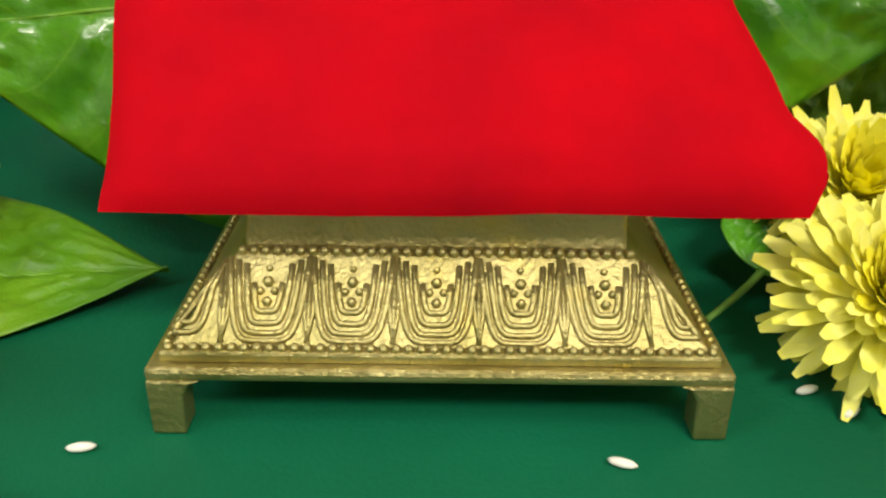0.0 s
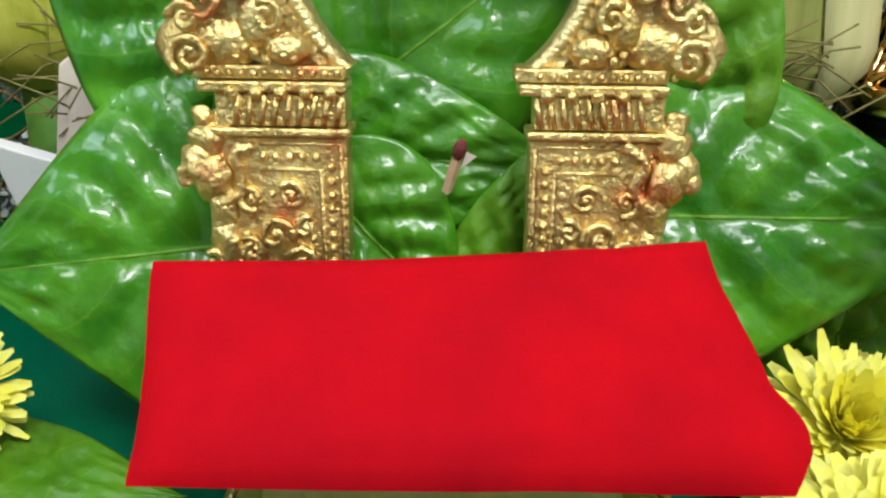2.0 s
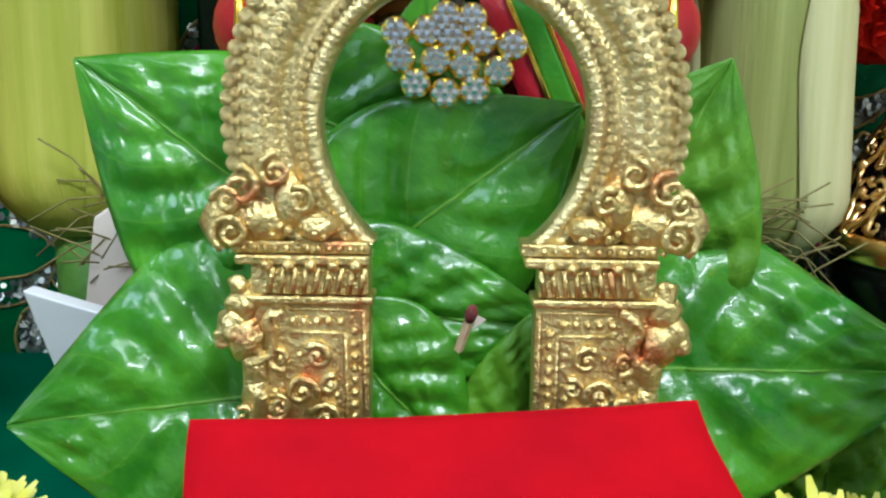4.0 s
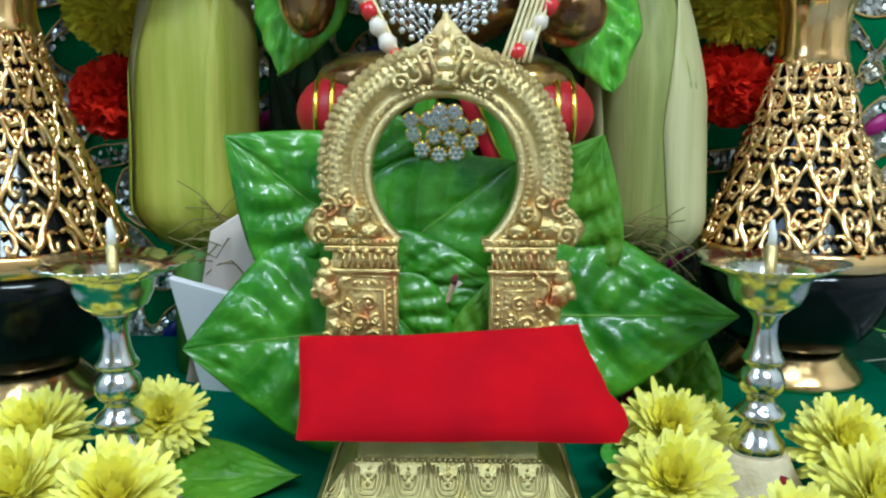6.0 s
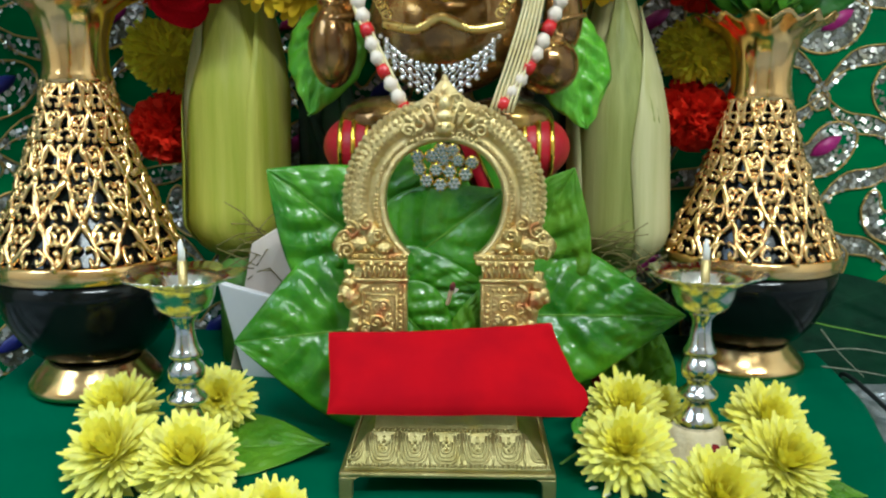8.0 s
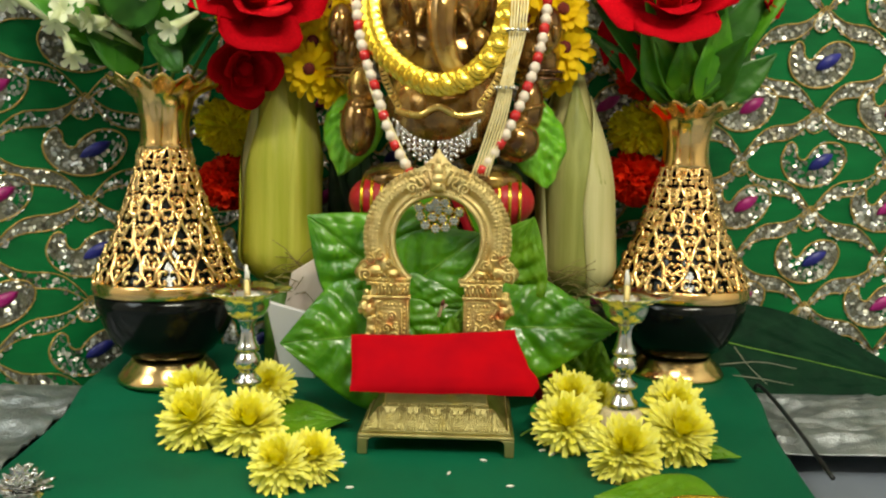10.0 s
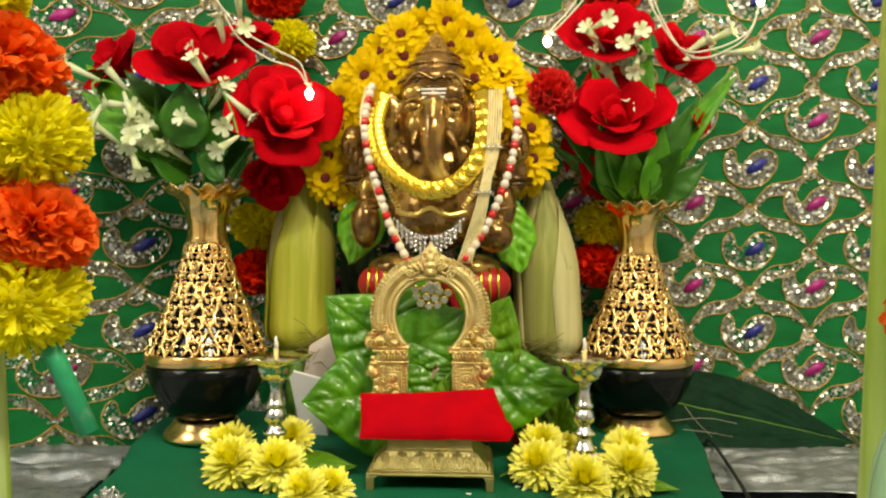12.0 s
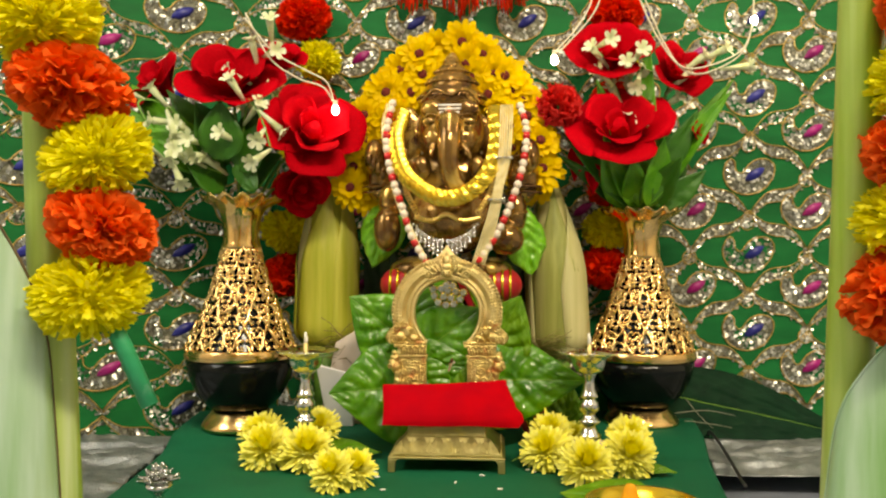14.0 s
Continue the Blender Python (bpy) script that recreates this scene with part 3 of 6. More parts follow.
# ---- vases ----
def vase(at, turn=0.0):
    t = thing("vase", "gold filigree flower vase with a black glazed bowl", "vase", "pair of gold vases")
    ft = Form()
    ft.lathe([(0.0, 0.0), (0.041, 0.0), (0.042, 0.0025), (0.0405, 0.006), (0.036, 0.012), (0.031, 0.0175), (0.029, 0.021), (0.0, 0.021)], seg=48)
    part("foot", ft, GOLD, t)
    bw = Form()
    bw.lathe([(0.0, 0.0208), (0.029, 0.0208), (0.037, 0.027), (0.0455, 0.038), (0.0525, 0.052), (0.0565, 0.066), (0.0578, 0.0795), (0.0, 0.0795)], seg=56)
    part("bowl", bw, BLACK_GLAZE, t, "glossy black bowl")
    bd = Form()
    bd.lathe([(0.0555, 0.0785), (0.0588, 0.0787), (0.0594, 0.0800), (0.0590, 0.0885), (0.0578, 0.0900), (0.0550, 0.0902)], seg=56)
    part("band", bd, GOLD, t)

    def cone(z):
        s = (z - 0.089) / (0.203 - 0.089)
        return 0.0575 - 0.0385 * (1.10 * s - 0.10 * s * s) - 0.003 * math.sin(math.pi * s)
    # black cone added so the gaps in the openwork read as dark interior
    inner = Form()
    inner.lathe([(cone(z) - 0.0030, z) for z in [0.0895 + 0.1135 * k / 14 for k in range(15)]], seg=40)
    part("dark_hollow_cone", inner, BLACK_GLAZE, t, "black cone standing in for the dark hollow behind the openwork")
    fg = Form()

    def on(a, z, d=0.0):
        r = cone(z) + d
        return (r * math.cos(a), r * math.sin(a), z)
    tiers = [(0.0905, 0.117), (0.117, 0.142), (0.142, 0.164), (0.164, 0.184), (0.184, 0.203)]
    cnt = 12
    wdt = 2 * math.pi / cnt
    for ti, (za, zb) in enumerate(tiers):
        h = zb - za
        off = 0.5 * wdt * (ti % 2)
        thick = 0.00190 - 0.00014 * ti
        for k in range(cnt):
            a = k * wdt + off
            for sd in (-1, 1):
                # ogee bars that part and meet again
                fg.tube([on(a + sd * wdt * 0.25 * (1 - math.cos(math.pi * s)) + sd * 0.07 * wdt * math.sin(2 * math.pi * s), za + h * s, 0.0006 * math.sin(math.pi * s)) for s in [i / 10 for i in range(11)]], thick, 6)
                # scrolls inside each opening, curling away from its middle
                q0 = 0.30 * wdt
                for zc, up, turn in ((0.52, 1, 7.2), (0.04, 1, 6.0)):
                    ac = a + wdt * 0.5 * (zc < 0.3) + sd * 0.15 * wdt
                    fg.tube([on(ac + sd * q0 * 0.5 * (1 - 0.82 * s) * math.cos(2.4 - turn * s), za + h * (zc + up * 0.27 * (1 - 0.82 * s) * math.sin(2.4 - turn * s) + 0.12), 0.0005) for s in [i / 12 for i in range(13)]], thick * 0.82, 5)
            fg.tube([on(a, za + h * s, 0.0003) for s in (0.0, 0.18, 0.36)], thick * 0.8, 5)
            fg.tube([on(a + 0.5 * wdt * (s - 0.5), za + h * (0.62 + 0.12 * math.cos(6.28 * s)), 0.0008) for s in [i / 8 for i in range(9)]], thick * 0.6, 5)
            for dz, q in ((0.36, 1.4), (0.78, 1.1), (0.0, 1.7), (0.55, 1.0)):
                fg.ball(on(a, za + h * dz, 0.0007), 0.0016 * q * (1 - 0.07 * ti), 7, 5)
    carve(fg, 0.0026, 95)
    carve(fg, 0.0009, 420)
    part("filigree", fg, GOLD, t, "gold openwork of scrolls")
    nk = Form()
    petals = 14
    prof = [(0.0200, 0.2005), (0.0210, 0.203), (0.0200, 0.206), (0.0192, 0.212), (0.0192, 0.222), (0.0205, 0.233), (0.0240, 0.243), (0.0315, 0.2505), (0.0385, 0.2550), (0.0435, 0.2575), (0.0432, 0.2586), (0.0375, 0.2566), (0.0290, 0.2520), (0.0225, 0.2440), (0.0185, 0.2330), (0.0175, 0.2150), (0.0, 0.2140)]

    def wave(i, a):
        s = max(0.0, min(1.0, (prof[i][1] - 0.228) / 0.028))
        c = math.cos(petals * a)
        return (0.0016 * s * c, 0.0030 * s * s * c)
    nk.lathe(prof, seg=112, wave=wave)
    part("neck", nk, GOLD, t, "fluted gold neck with a scalloped lip")
    t.matrix_basis = pose(*at, 0, 0, turn) @ Matrix.Diagonal((1, 1, 0.955, 1))
    return t


v1 = vase((-0.2290, 0.300, 0.0100))
v2 = copy_thing(v1, pose(0.2065, 0.357, 0.0100, 0, 0, 11) @ Matrix.Diagonal((1, 1, 0.955, 1)))


# ---- oil lamps ----
PASTE = material("dried_sandal_paste", (0.62, 0.50, 0.30), (0.75, 0.64, 0.42), 150, 0.85, bump=0.5, bump_scale=500)
WICK = material("cotton_wick", (0.80, 0.78, 0.70), (0.88, 0.86, 0.80), 300, 0.9, bump=0.4, bump_scale=1500)
KUMKUM = material("dark_vermilion_powder", (0.16, 0.008, 0.012), (0.26, 0.012, 0.016), 300, 0.95, bump=0.6, bump_scale=1200)


DISH = material("pale_polished_brass", (0.78, 0.74, 0.62), (0.88, 0.86, 0.78), 60, 0.14, 0.26, 1.0, 0.1, 300, spot=(0.55, 0.42, 0.16), spot_amount=0.4, spot_scale=45)


def oil_lamp(at, turn):
    t = thing("oil_lamp", "small brass oil lamp on a turned silvery stem, unlit wick", "oil lamp", "pair of oil lamps")
    b = Form()
    b.lathe([(0.0, 0.0035), (0.0222, 0.0035), (0.0218, 0.0060), (0.0190, 0.0100), (0.0165, 0.0145), (0.0138, 0.0205), (0.0118, 0.0225), (0.0, 0.0225)], seg=36, wave=lambda i, a: (0.0005 * noise.noise((3 * math.cos(a), 3 * math.sin(a), i)), 0.0))
    rim = Form()
    rim.lathe([(0.0, 0.0), (0.0262, 0.0), (0.0268, 0.0010), (0.0255, 0.0024), (0.0215, 0.0042), (0.0, 0.0042)], seg=40)
    part("foot_rim", rim, SILVER, t, "flared silvery foot rim")
    part("base", b, PASTE, t, "foot smeared with dried pale paste")
    for a, z in ((-52, 0.0135), (40, 0.013), (205, 0.012)):
        k = Form()
        q = radians(a)
        r = 0.0165
        for i in range(16):
            k.ball(((r + 0.0006 - 0.6 * (0.0055 * noise.noise((i * 1.7, a + 0.3, 5.2)))) * math.cos(q + 0.30 * noise.noise((i * 1.3, a + 0.5, 1.7))), (r + 0.0006 - 0.6 * (0.0055 * noise.noise((i * 1.7, a + 0.3, 5.2)))) * math.sin(q + 0.30 * noise.noise((i * 1.3, a + 0.5, 1.7))), z + 0.0055 * noise.noise((i * 1.7, a + 0.3, 5.2))), 0.0016, 6, 4)
        part("vermilion_dab", k, KUMKUM, t, "dark red powder dab")
    s = Form()
    s.lathe([(0.0, 0.0222), (0.01075, 0.0222), (0.01161, 0.0245), (0.01101, 0.0275), (0.00843, 0.0300), (0.00688, 0.0335), (0.00619, 0.0360), (0.00731, 0.0372), (0.01015, 0.0385), (0.01049, 0.0405), (0.00817, 0.0425), (0.00585, 0.0450), (0.00568, 0.0475), (0.00791, 0.0490), (0.00929, 0.0515),
             (0.00929, 0.0555), (0.00817, 0.0585), (0.00619, 0.0600), (0.00636, 0.0612), (0.00843, 0.0625), (0.00860, 0.0642), (0.00731, 0.0660), (0.00585, 0.0700), (0.00499, 0.0760), (0.00516, 0.0805), (0.00705, 0.0835), (0.00722, 0.0850), (0.0, 0.0850)], seg=40)
    part("stem", s, SILVER, t, "turned silvery stem")
    d = Form()
    lip = [(0.0, 0.0848), (0.0090, 0.0848), (0.0135, 0.0885), (0.0158, 0.0940), (0.0165, 0.0985), (0.0200, 0.1010), (0.0262, 0.1040), (0.0266, 0.1047), (0.0205, 0.1022), (0.0160, 0.1000), (0.0140, 0.0950), (0.0100, 0.0905), (0.0, 0.0895)]

    def wave(i, a):
        k = max(0.0, min(1.0, (lip[i][0] - 0.0168) / 0.009)) if lip[i][1] > 0.098 else 0.0
        c = abs(math.cos(2.5 * a)) ** 0.8
        fine = 0.0011 * abs(math.sin(18 * a))
        return (k * (0.0068 * c - 0.0026 + fine), k * (0.0016 * c - 0.0005 * abs(math.sin(18 * a))))
    d.lathe(lip, seg=120, wave=wave)
    part("dish", d, DISH, t, "five-lipped pale brass dish")
    w = Form()
    w.tube([(0, 0, 0.0893), (0.0004, 0, 0.1005), (0.0002, 0.0002, 0.1120)], 0.0024, 10)
    part("holder", w, BRASS, t)
    w = Form()
    w.tube([(0.0002, 0.0002, 0.1118), (0.0004, 0, 0.1165), (-0.0002, 0, 0.1200), (0.0001, 0, 0.1225)], lambda q: 0.0019 * (1 - 0.6 * q * q), 8)
    part("wick", w, WICK, t, "white cotton wick")
    t.matrix_basis = pose(*at, 0, 0, turn)
    return t


l1 = oil_lamp((-0.1335, 0.192, 0.0), 15)
l2 = copy_thing(l1, pose(0.1335, 0.2075, 0.0, 0, 0, -12))


# ---- leaves ----
def leaf_form(base, tip, facing, width, cup=0.06, droop=0.05, quilt=0.0043, n=64, m=30, round_base=0.68, seed=0.0, wavy=0.0015, crease=0.0021):
    """A blade from base to tip that faces the given way, with sunk midrib, side veins and a wavy edge."""
    base, tip = Vector(base), Vector(tip)
    ax = tip - base
    ln = ax.length
    d = ax / ln
    side = d.cross(Vector(facing)).normalized()
    up = side.cross(d).normalized()
    rows, uv = [], []
    for i in range(n + 1):
        u = i / n
        w = 0.5 * width * (math.sin(math.pi * min(1.0, u ** round_base)) ** 0.85) * (1 - 0.22 * u ** 3)
        w = max(w, 0.0006)
        row = []
        for j in range(m + 1):
            v = -1 + 2 * j / m
            a = abs(v)
            run = u - 0.275 * a
            h = quilt * abs(math.sin(math.pi * 6.0 * run)) * min(1, a * 4) * (1 - a ** 6) * math.sin(math.pi * min(1, u * 1.05)) * min(1.0, (3 * u) ** 2) - 0.0012 * math.exp(-(v / 0.06) ** 2)
            h += cup * w * v * v - droop * ln * (u - 0.4) ** 2
            h += wavy * noise.noise((u * 3.5 + seed, v * 1.3, seed)) * (0.3 + a)
            h += crease * (noise.noise((u * 13 + 9 * a + seed, v * 4.5, seed * 2.1)) + 0.7 * noise.noise((u * 24 + 8 * a + seed, v * 9, seed)) + 0.30 * noise.noise((u * 46 + seed, v * 20, seed))) * (1 - a ** 5) * math.sin(math.pi * u)
            row.append(base + d * (u * ln) + side * (v * w) + up * h)
            uv.append((u, 0.5 + 0.5 * v))
        rows.append(row)
    f = Form()
    f.grid(rows)
    f.uv = uv
    return f


RIB = material("pale_green_leaf_rib", (0.10, 0.26, 0.01), (0.18, 0.36, 0.03), 200, 0.4, 0.5, bump=0.2, bump_scale=600)


def leaf(name, label, mat, base, tip, facing, width, stem=None, group="", **kw):
    t = thing(name, label, "leaf", group)
    blade = leaf_form(base, tip, facing, width, **kw)
    part("blade", blade, mat, t, solid=0.0004)
    rib = Form()
    rib.tube([blade.v[i * 31 + 15] for i in range(1, 63)], lambda q: 0.0009 - 0.0006 * q, 6)
    part("midrib", rib, RIB, t, "paler raised midrib")
    if stem:
        s = Form()
        s.tube(smooth_path([base] + stem, 5), lambda q: 0.0011 - 0.0003 * q, 6)
        part("stalk", s, STEM, t)
    return t


FRONT = (0.05, -1.0, 0.35)
BL = "large glossy green betel leaf standing behind the brass arch"
G = "betel leaves behind the arch"
leaf("betel_leaf", BL, LEAF, (-0.024, 0.2440, 0.0665), (-0.119, 0.2290, 0.0585), (-0.12, -1, 0.25), 0.114, group=G, seed=1.0, cup=-0.10, round_base=0.55)
leaf("betel_leaf", BL, LEAF, (-0.024, 0.2590, 0.090), (-0.1015, 0.2470, 0.1535), (-0.05, -1, 0.2), 0.086, group=G, seed=2.0, cup=-0.05, round_base=0.72)
leaf("betel_leaf", BL, LEAF, (0.022, 0.2430, 0.0722), (0.1345, 0.2400, 0.0735), (0.1, -1, 0.25), 0.098, group=G, seed=3.0, cup=-0.10, round_base=0.47)
leaf("betel_leaf", BL, LEAF_PALE, (0.030, 0.2590, 0.070), (0.0700, 0.2470, 0.1550), (0.0, -1, 0.2), 0.070, group=G, seed=4.0, round_base=0.85)
CL = dict(group=G, quilt=0.0026, droop=0.012, wavy=0.0007, crease=0.0011, cup=-0.04)
leaf("betel_leaf", BL, LEAF, (-0.046, 0.2480, 0.084), (0.0310, 0.2440, 0.1430), (0.0, -1, 0.10), 0.070, seed=5.0, round_base=0.9, **CL)
leaf("betel_leaf", BL, LEAF, (-0.058, 0.2560, 0.146), (0.0220, 0.2545, 0.1130), (0.0, -1, 0.08), 0.060, seed=6.0, **CL)
leaf("betel_leaf", BL, LEAF, (-0.012, 0.2640, 0.060), (-0.0100, 0.2635, 0.1740), (0.0, -1, 0.05), 0.084, seed=7.0, **CL)
leaf("betel_leaf", BL, LEAF, (0.026, 0.2590, 0.040), (0.0120, 0.2590, 0.1300), (0.0, -1, 0.05), 0.070, seed=17.0, **CL)
leaf("betel_leaf", BL, LEAF, (-0.056, 0.2395, 0.091), (0.0310, 0.2385, 0.0840), (0.0, -1, 0.10), 0.050, seed=8.0, **CL)
leaf("betel_leaf", BL, LEAF, (-0.036, 0.2330, 0.088), (0.0050, 0.2330, 0.0430), (0.0, -1, 0.12), 0.046, seed=9.0, **CL)
leaf("betel_leaf", "pale yellow-green betel leaf standing behind the arch", LEAF_PALE, (0.012, 0.2340, 0.040), (0.0290, 0.2350, 0.0990), (0.0, -1, 0.12), 0.036, seed=10.0, **CL)
leaf("betel_leaf", "olive green betel leaf propped beside the oil lamp", LEAF_PALE, (0.112, 0.268, 0.003), (0.119, 0.262, 0.070), (0.1, -1, 0.3), 0.046, seed=11.0)
leaf("betel_leaf", "green betel leaf lying flat on the cloth beside the base", LEAF_PALE, (-0.148, 0.205, 0.006), (-0.0640, 0.2160, 0.006), (0, -0.25, 1), 0.058, seed=12.0, droop=0.03, quilt=0.001, wavy=0.002)
leaf("chrysanthemum_leaf", "small dark green leaf lying on the cloth by the base", LEAF_MID, (0.0770, 0.2120, 0.008), (0.0900, 0.2360, 0.020), (-0.2, -0.9, 0.5), 0.026, stem=[(0.070, 0.205, 0.006), (0.061, 0.198, 0.003)], seed=13.0, quilt=0.001)
leaf("betel_leaf", "small green leaf lying beside the yellow flowers", LEAF_PALE, (0.166, 0.175, 0.006), (0.2060, 0.1640, 0.005), (0, -0.2, 1), 0.024, seed=14.0, quilt=0.0008)
leaf("betel_leaf", "bright green leaf lying under the brass bowl", LEAF_PALE, (0.170, 0.068, 0.004), (0.0980, 0.0880, 0.006), (0, -0.1, 1), 0.080, seed=15.0, quilt=0.001, droop=0.03)
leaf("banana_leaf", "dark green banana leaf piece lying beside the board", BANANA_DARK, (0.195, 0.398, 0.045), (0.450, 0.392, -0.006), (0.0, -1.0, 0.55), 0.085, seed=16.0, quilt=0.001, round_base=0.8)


# ---- chrysanthemums on the cloth ----
def strap(f, c, out, up, length, width, rise, curl, rnd, steps=6):
    """One narrow petal from c, growing outwards and curling up."""
    side = out.cross(up).normalized()
    rows = []
    for i in range(steps + 1):
        s = i / steps
        p = c + out * (length * s) + up * (rise * s + curl * s * s)
        w = width * (0.5 + 0.65 * s) * (1 - 0.62 * (max(0.0, s - 0.72) / 0.28) ** 2.5)
        rows.append([p - side * w * 0.5 + up * 0.18 * w, p, p + side * w * 0.5 + up * 0.18 * w])
    f.grid(rows)


def chrysanthemum_forms(seed):
    rnd = random.Random(seed)
    outer, mid = Form(), Form()
    up = Vector((0, 0, 1))
    for cnt, ln, el, base, target in ((26, 0.0245, -12, 0.005, outer), (30, 0.0250, 2, 0.007, outer), (30, 0.0240, 14, 0.008, outer), (28, 0.0228, 26, 0.0095, outer), (26, 0.0208, 38, 0.0105, outer), (26, 0.0192, 50, 0.0115, outer), (24, 0.0172, 60, 0.012, mid), (22, 0.0154, 70, 0.0125, mid), (18, 0.0142, 79, 0.013, mid), (10, 0.0134, 86, 0.013, mid)):
        a0 = rnd.random() * 6
        for k in range(cnt):
            a = a0 + 2 * math.pi * (k + rnd.uniform(-0.3, 0.3)) / cnt
            o = Vector((math.cos(a), math.sin(a), 0))
            e = radians(el + rnd.uniform(-8, 8))
            q = ln * rnd.uniform(0.82, 1.1)
            strap(target, o * 0.0025 + up * base, o, up, q * math.cos(e), 0.0043 * rnd.uniform(0.7, 1.15), q * math.sin(e), q * rnd.uniform(-0.12, 0.22), rnd)
    mid.ball((0, 0, 0.011), (0.006, 0.006, 0.005), 10, 6)
    return outer, mid


CHRYS_KIT = []
for sd in (3, 8, 21):
    CHRYS_KIT.append(chrysanthemum_forms(sd))


def chrysanthemum(at, size, tilt, turn, kit, stem=None):
    t = thing("chrysanthemum", "fresh yellow chrysanthemum head lying on the green cloth", "flower", "yellow chrysanthemums on the cloth")
    o = part("outer_petals", CHRYS_KIT[kit][0], CHRYS, t)
    m = part("inner_petals", CHRYS_KIT[kit][1], CHRYS_MID, t, "deeper yellow centre")
    t.matrix_basis = pose(*at, tilt[0], tilt[1], 0) @ pose(0, 0, 0, 0, 0, turn) @ Matrix.Diagonal((size, size, size, 1))
    if stem:
        s = Form()
        s.tube(smooth_path([(0, 0, 0.007), (0.4 * stem[0], 0.4 * stem[1], 0.004)] + [stem], 5), 0.0014, 6)
        part("stem", s, STEM, t)
    return t


for at, size, tilt, turn, kit, stem in (
        ((-0.164, 0.176, 0.009), 0.98, (34, -8), 20, 0, (-0.034, 0.008, -0.016)), ((-0.182, 0.228, 0.012), 0.88, (30, -10), 140, 1, None), ((-0.126, 0.168, 0.009), 0.98, (34, 8), 70, 2, None),
        ((-0.1265, 0.2285, 0.024), 0.74, (56, 8), 0, 1, None), ((-0.0880, 0.104, 0.009), 0.78, (36, -10), 35, 0, None), ((-0.0735, 0.116, 0.009), 0.72, (32, 16), 120, 2, None),
        ((0.0930, 0.189, 0.010), 0.92, (40, -12), 10, 1, None), ((0.1235, 0.138, 0.010), 0.92, (40, 0), 60, 2, None), ((0.1635, 0.174, 0.010), 0.96, (36, 12), 100, 0, None),
        ((0.1700, 0.216, 0.016), 0.88, (40, 10), 200, 1, None), ((0.1000, 0.228, 0.018), 0.86, (42, -8), 240, 2, None), ((0.1220, 0.254, 0.009), 0.68, (36, 0), 300, 0, None)):
    chrysanthemum(at, size, tilt, turn, kit, stem)


# ---- maize cobs in the husk ----
HUSK_L = material("yellow_green_husk", (0.40, 0.44, 0.03), (0.60, 0.58, 0.09), 26, 0.45, 0.6, bump=0.5, bump_scale=90, stretch=(4, 4, 0.25), translucent=0.1, spot=(0.68, 0.60, 0.24), spot_amount=0.5, spot_scale=9)
HUSK_R = material("cream_olive_husk", (0.48, 0.45, 0.14), (0.66, 0.61, 0.28), 26, 0.45, 0.6, bump=0.5, bump_scale=90, stretch=(4, 4, 0.25), translucent=0.1, spot=(0.40, 0.38, 0.06), spot_amount=0.7, spot_scale=10)
SILK = material("dry_maize_silk", (0.16, 0.12, 0.03), (0.28, 0.24, 0.08), 200, 0.7)


HUSK_PALE = material("pale_cream_husk", (0.54, 0.52, 0.22), (0.68, 0.64, 0.34), 26, 0.45, 0.6, bump=0.5, bump_scale=90, stretch=(4, 4, 0.25), translucent=0.1, spot=(0.44, 0.44, 0.12), spot_amount=0.5, spot_scale=10)
HUSK_OLIVE = material("olive_green_husk", (0.24, 0.27, 0.05), (0.42, 0.43, 0.12), 26, 0.45, 0.6, bump=0.5, bump_scale=90, stretch=(4, 4, 0.25), translucent=0.1, spot=(0.50, 0.47, 0.20), spot_amount=0.5, spot_scale=10)


def maize_cob(x, y, z0, h, r, lean, mat, seed, label, husks):
    t = thing("maize_cob", label, "maize cob", "pair of maize cobs")
    rnd = random.Random(seed)

    def rad(s):
        return r * max(0.02, (min(1, (s + 0.02) * 9) ** 0.5) * (1 - max(0, s - 0.45) ** 1.4 * 1.95))
    core = Form()
    core.lathe([(rad(s) * 0.94, z0 + h * s) for s in [i / 24 for i in range(25)]], (x, y, 0), 28)
    core.v = [(p[0] + lean * (p[2] - z0), p[1], p[2]) for p in core.v]
    part("cob", core, mat, t)
    st = Form()
    st.tube([(x, y, 0.0), (x, y, z0 + 0.012)], 0.013, 12)
    part("stalk", st, STEM, t)
    for k in range(6):
        a0 = radians(-150 + 62 * k + rnd.uniform(-12, 12))
        sw = rnd.uniform(0.75, 1.05)
        tw = rnd.uniform(-0.35, 0.35)
        rows = []
        top = (1.02, 0.74, 0.96, 0.62, 1.0, 0.84)[(k + seed) % 6] * rnd.uniform(0.95, 1.04)
        for i in range(23):
            s = top * i / 22
            row = []
            for j in range(11):
                v = -1 + 2 * j / 10
                taper = max(0.03, 1 - max(0.0, (s / top - 0.42) / 0.58) ** 1.35)
                a = a0 + tw * s + sw * v * taper
                q = rad(s) + 0.0010 + 0.0013 * (k % 3) * (1 - 0.4 * s) + 0.0003 * math.cos(v * 15) * (1 - s * 0.5) + 0.0012 * noise.noise((k, s * 3, v))
                row.append((x + q * math.cos(a) + lean * s * h, y + q * math.sin(a), z0 + h * s))
            rows.append(row)
        f = Form()
        f.grid(rows)
        part("husk_leaf", f, husks[k % len(husks)], t, solid=0.0006)
    return t


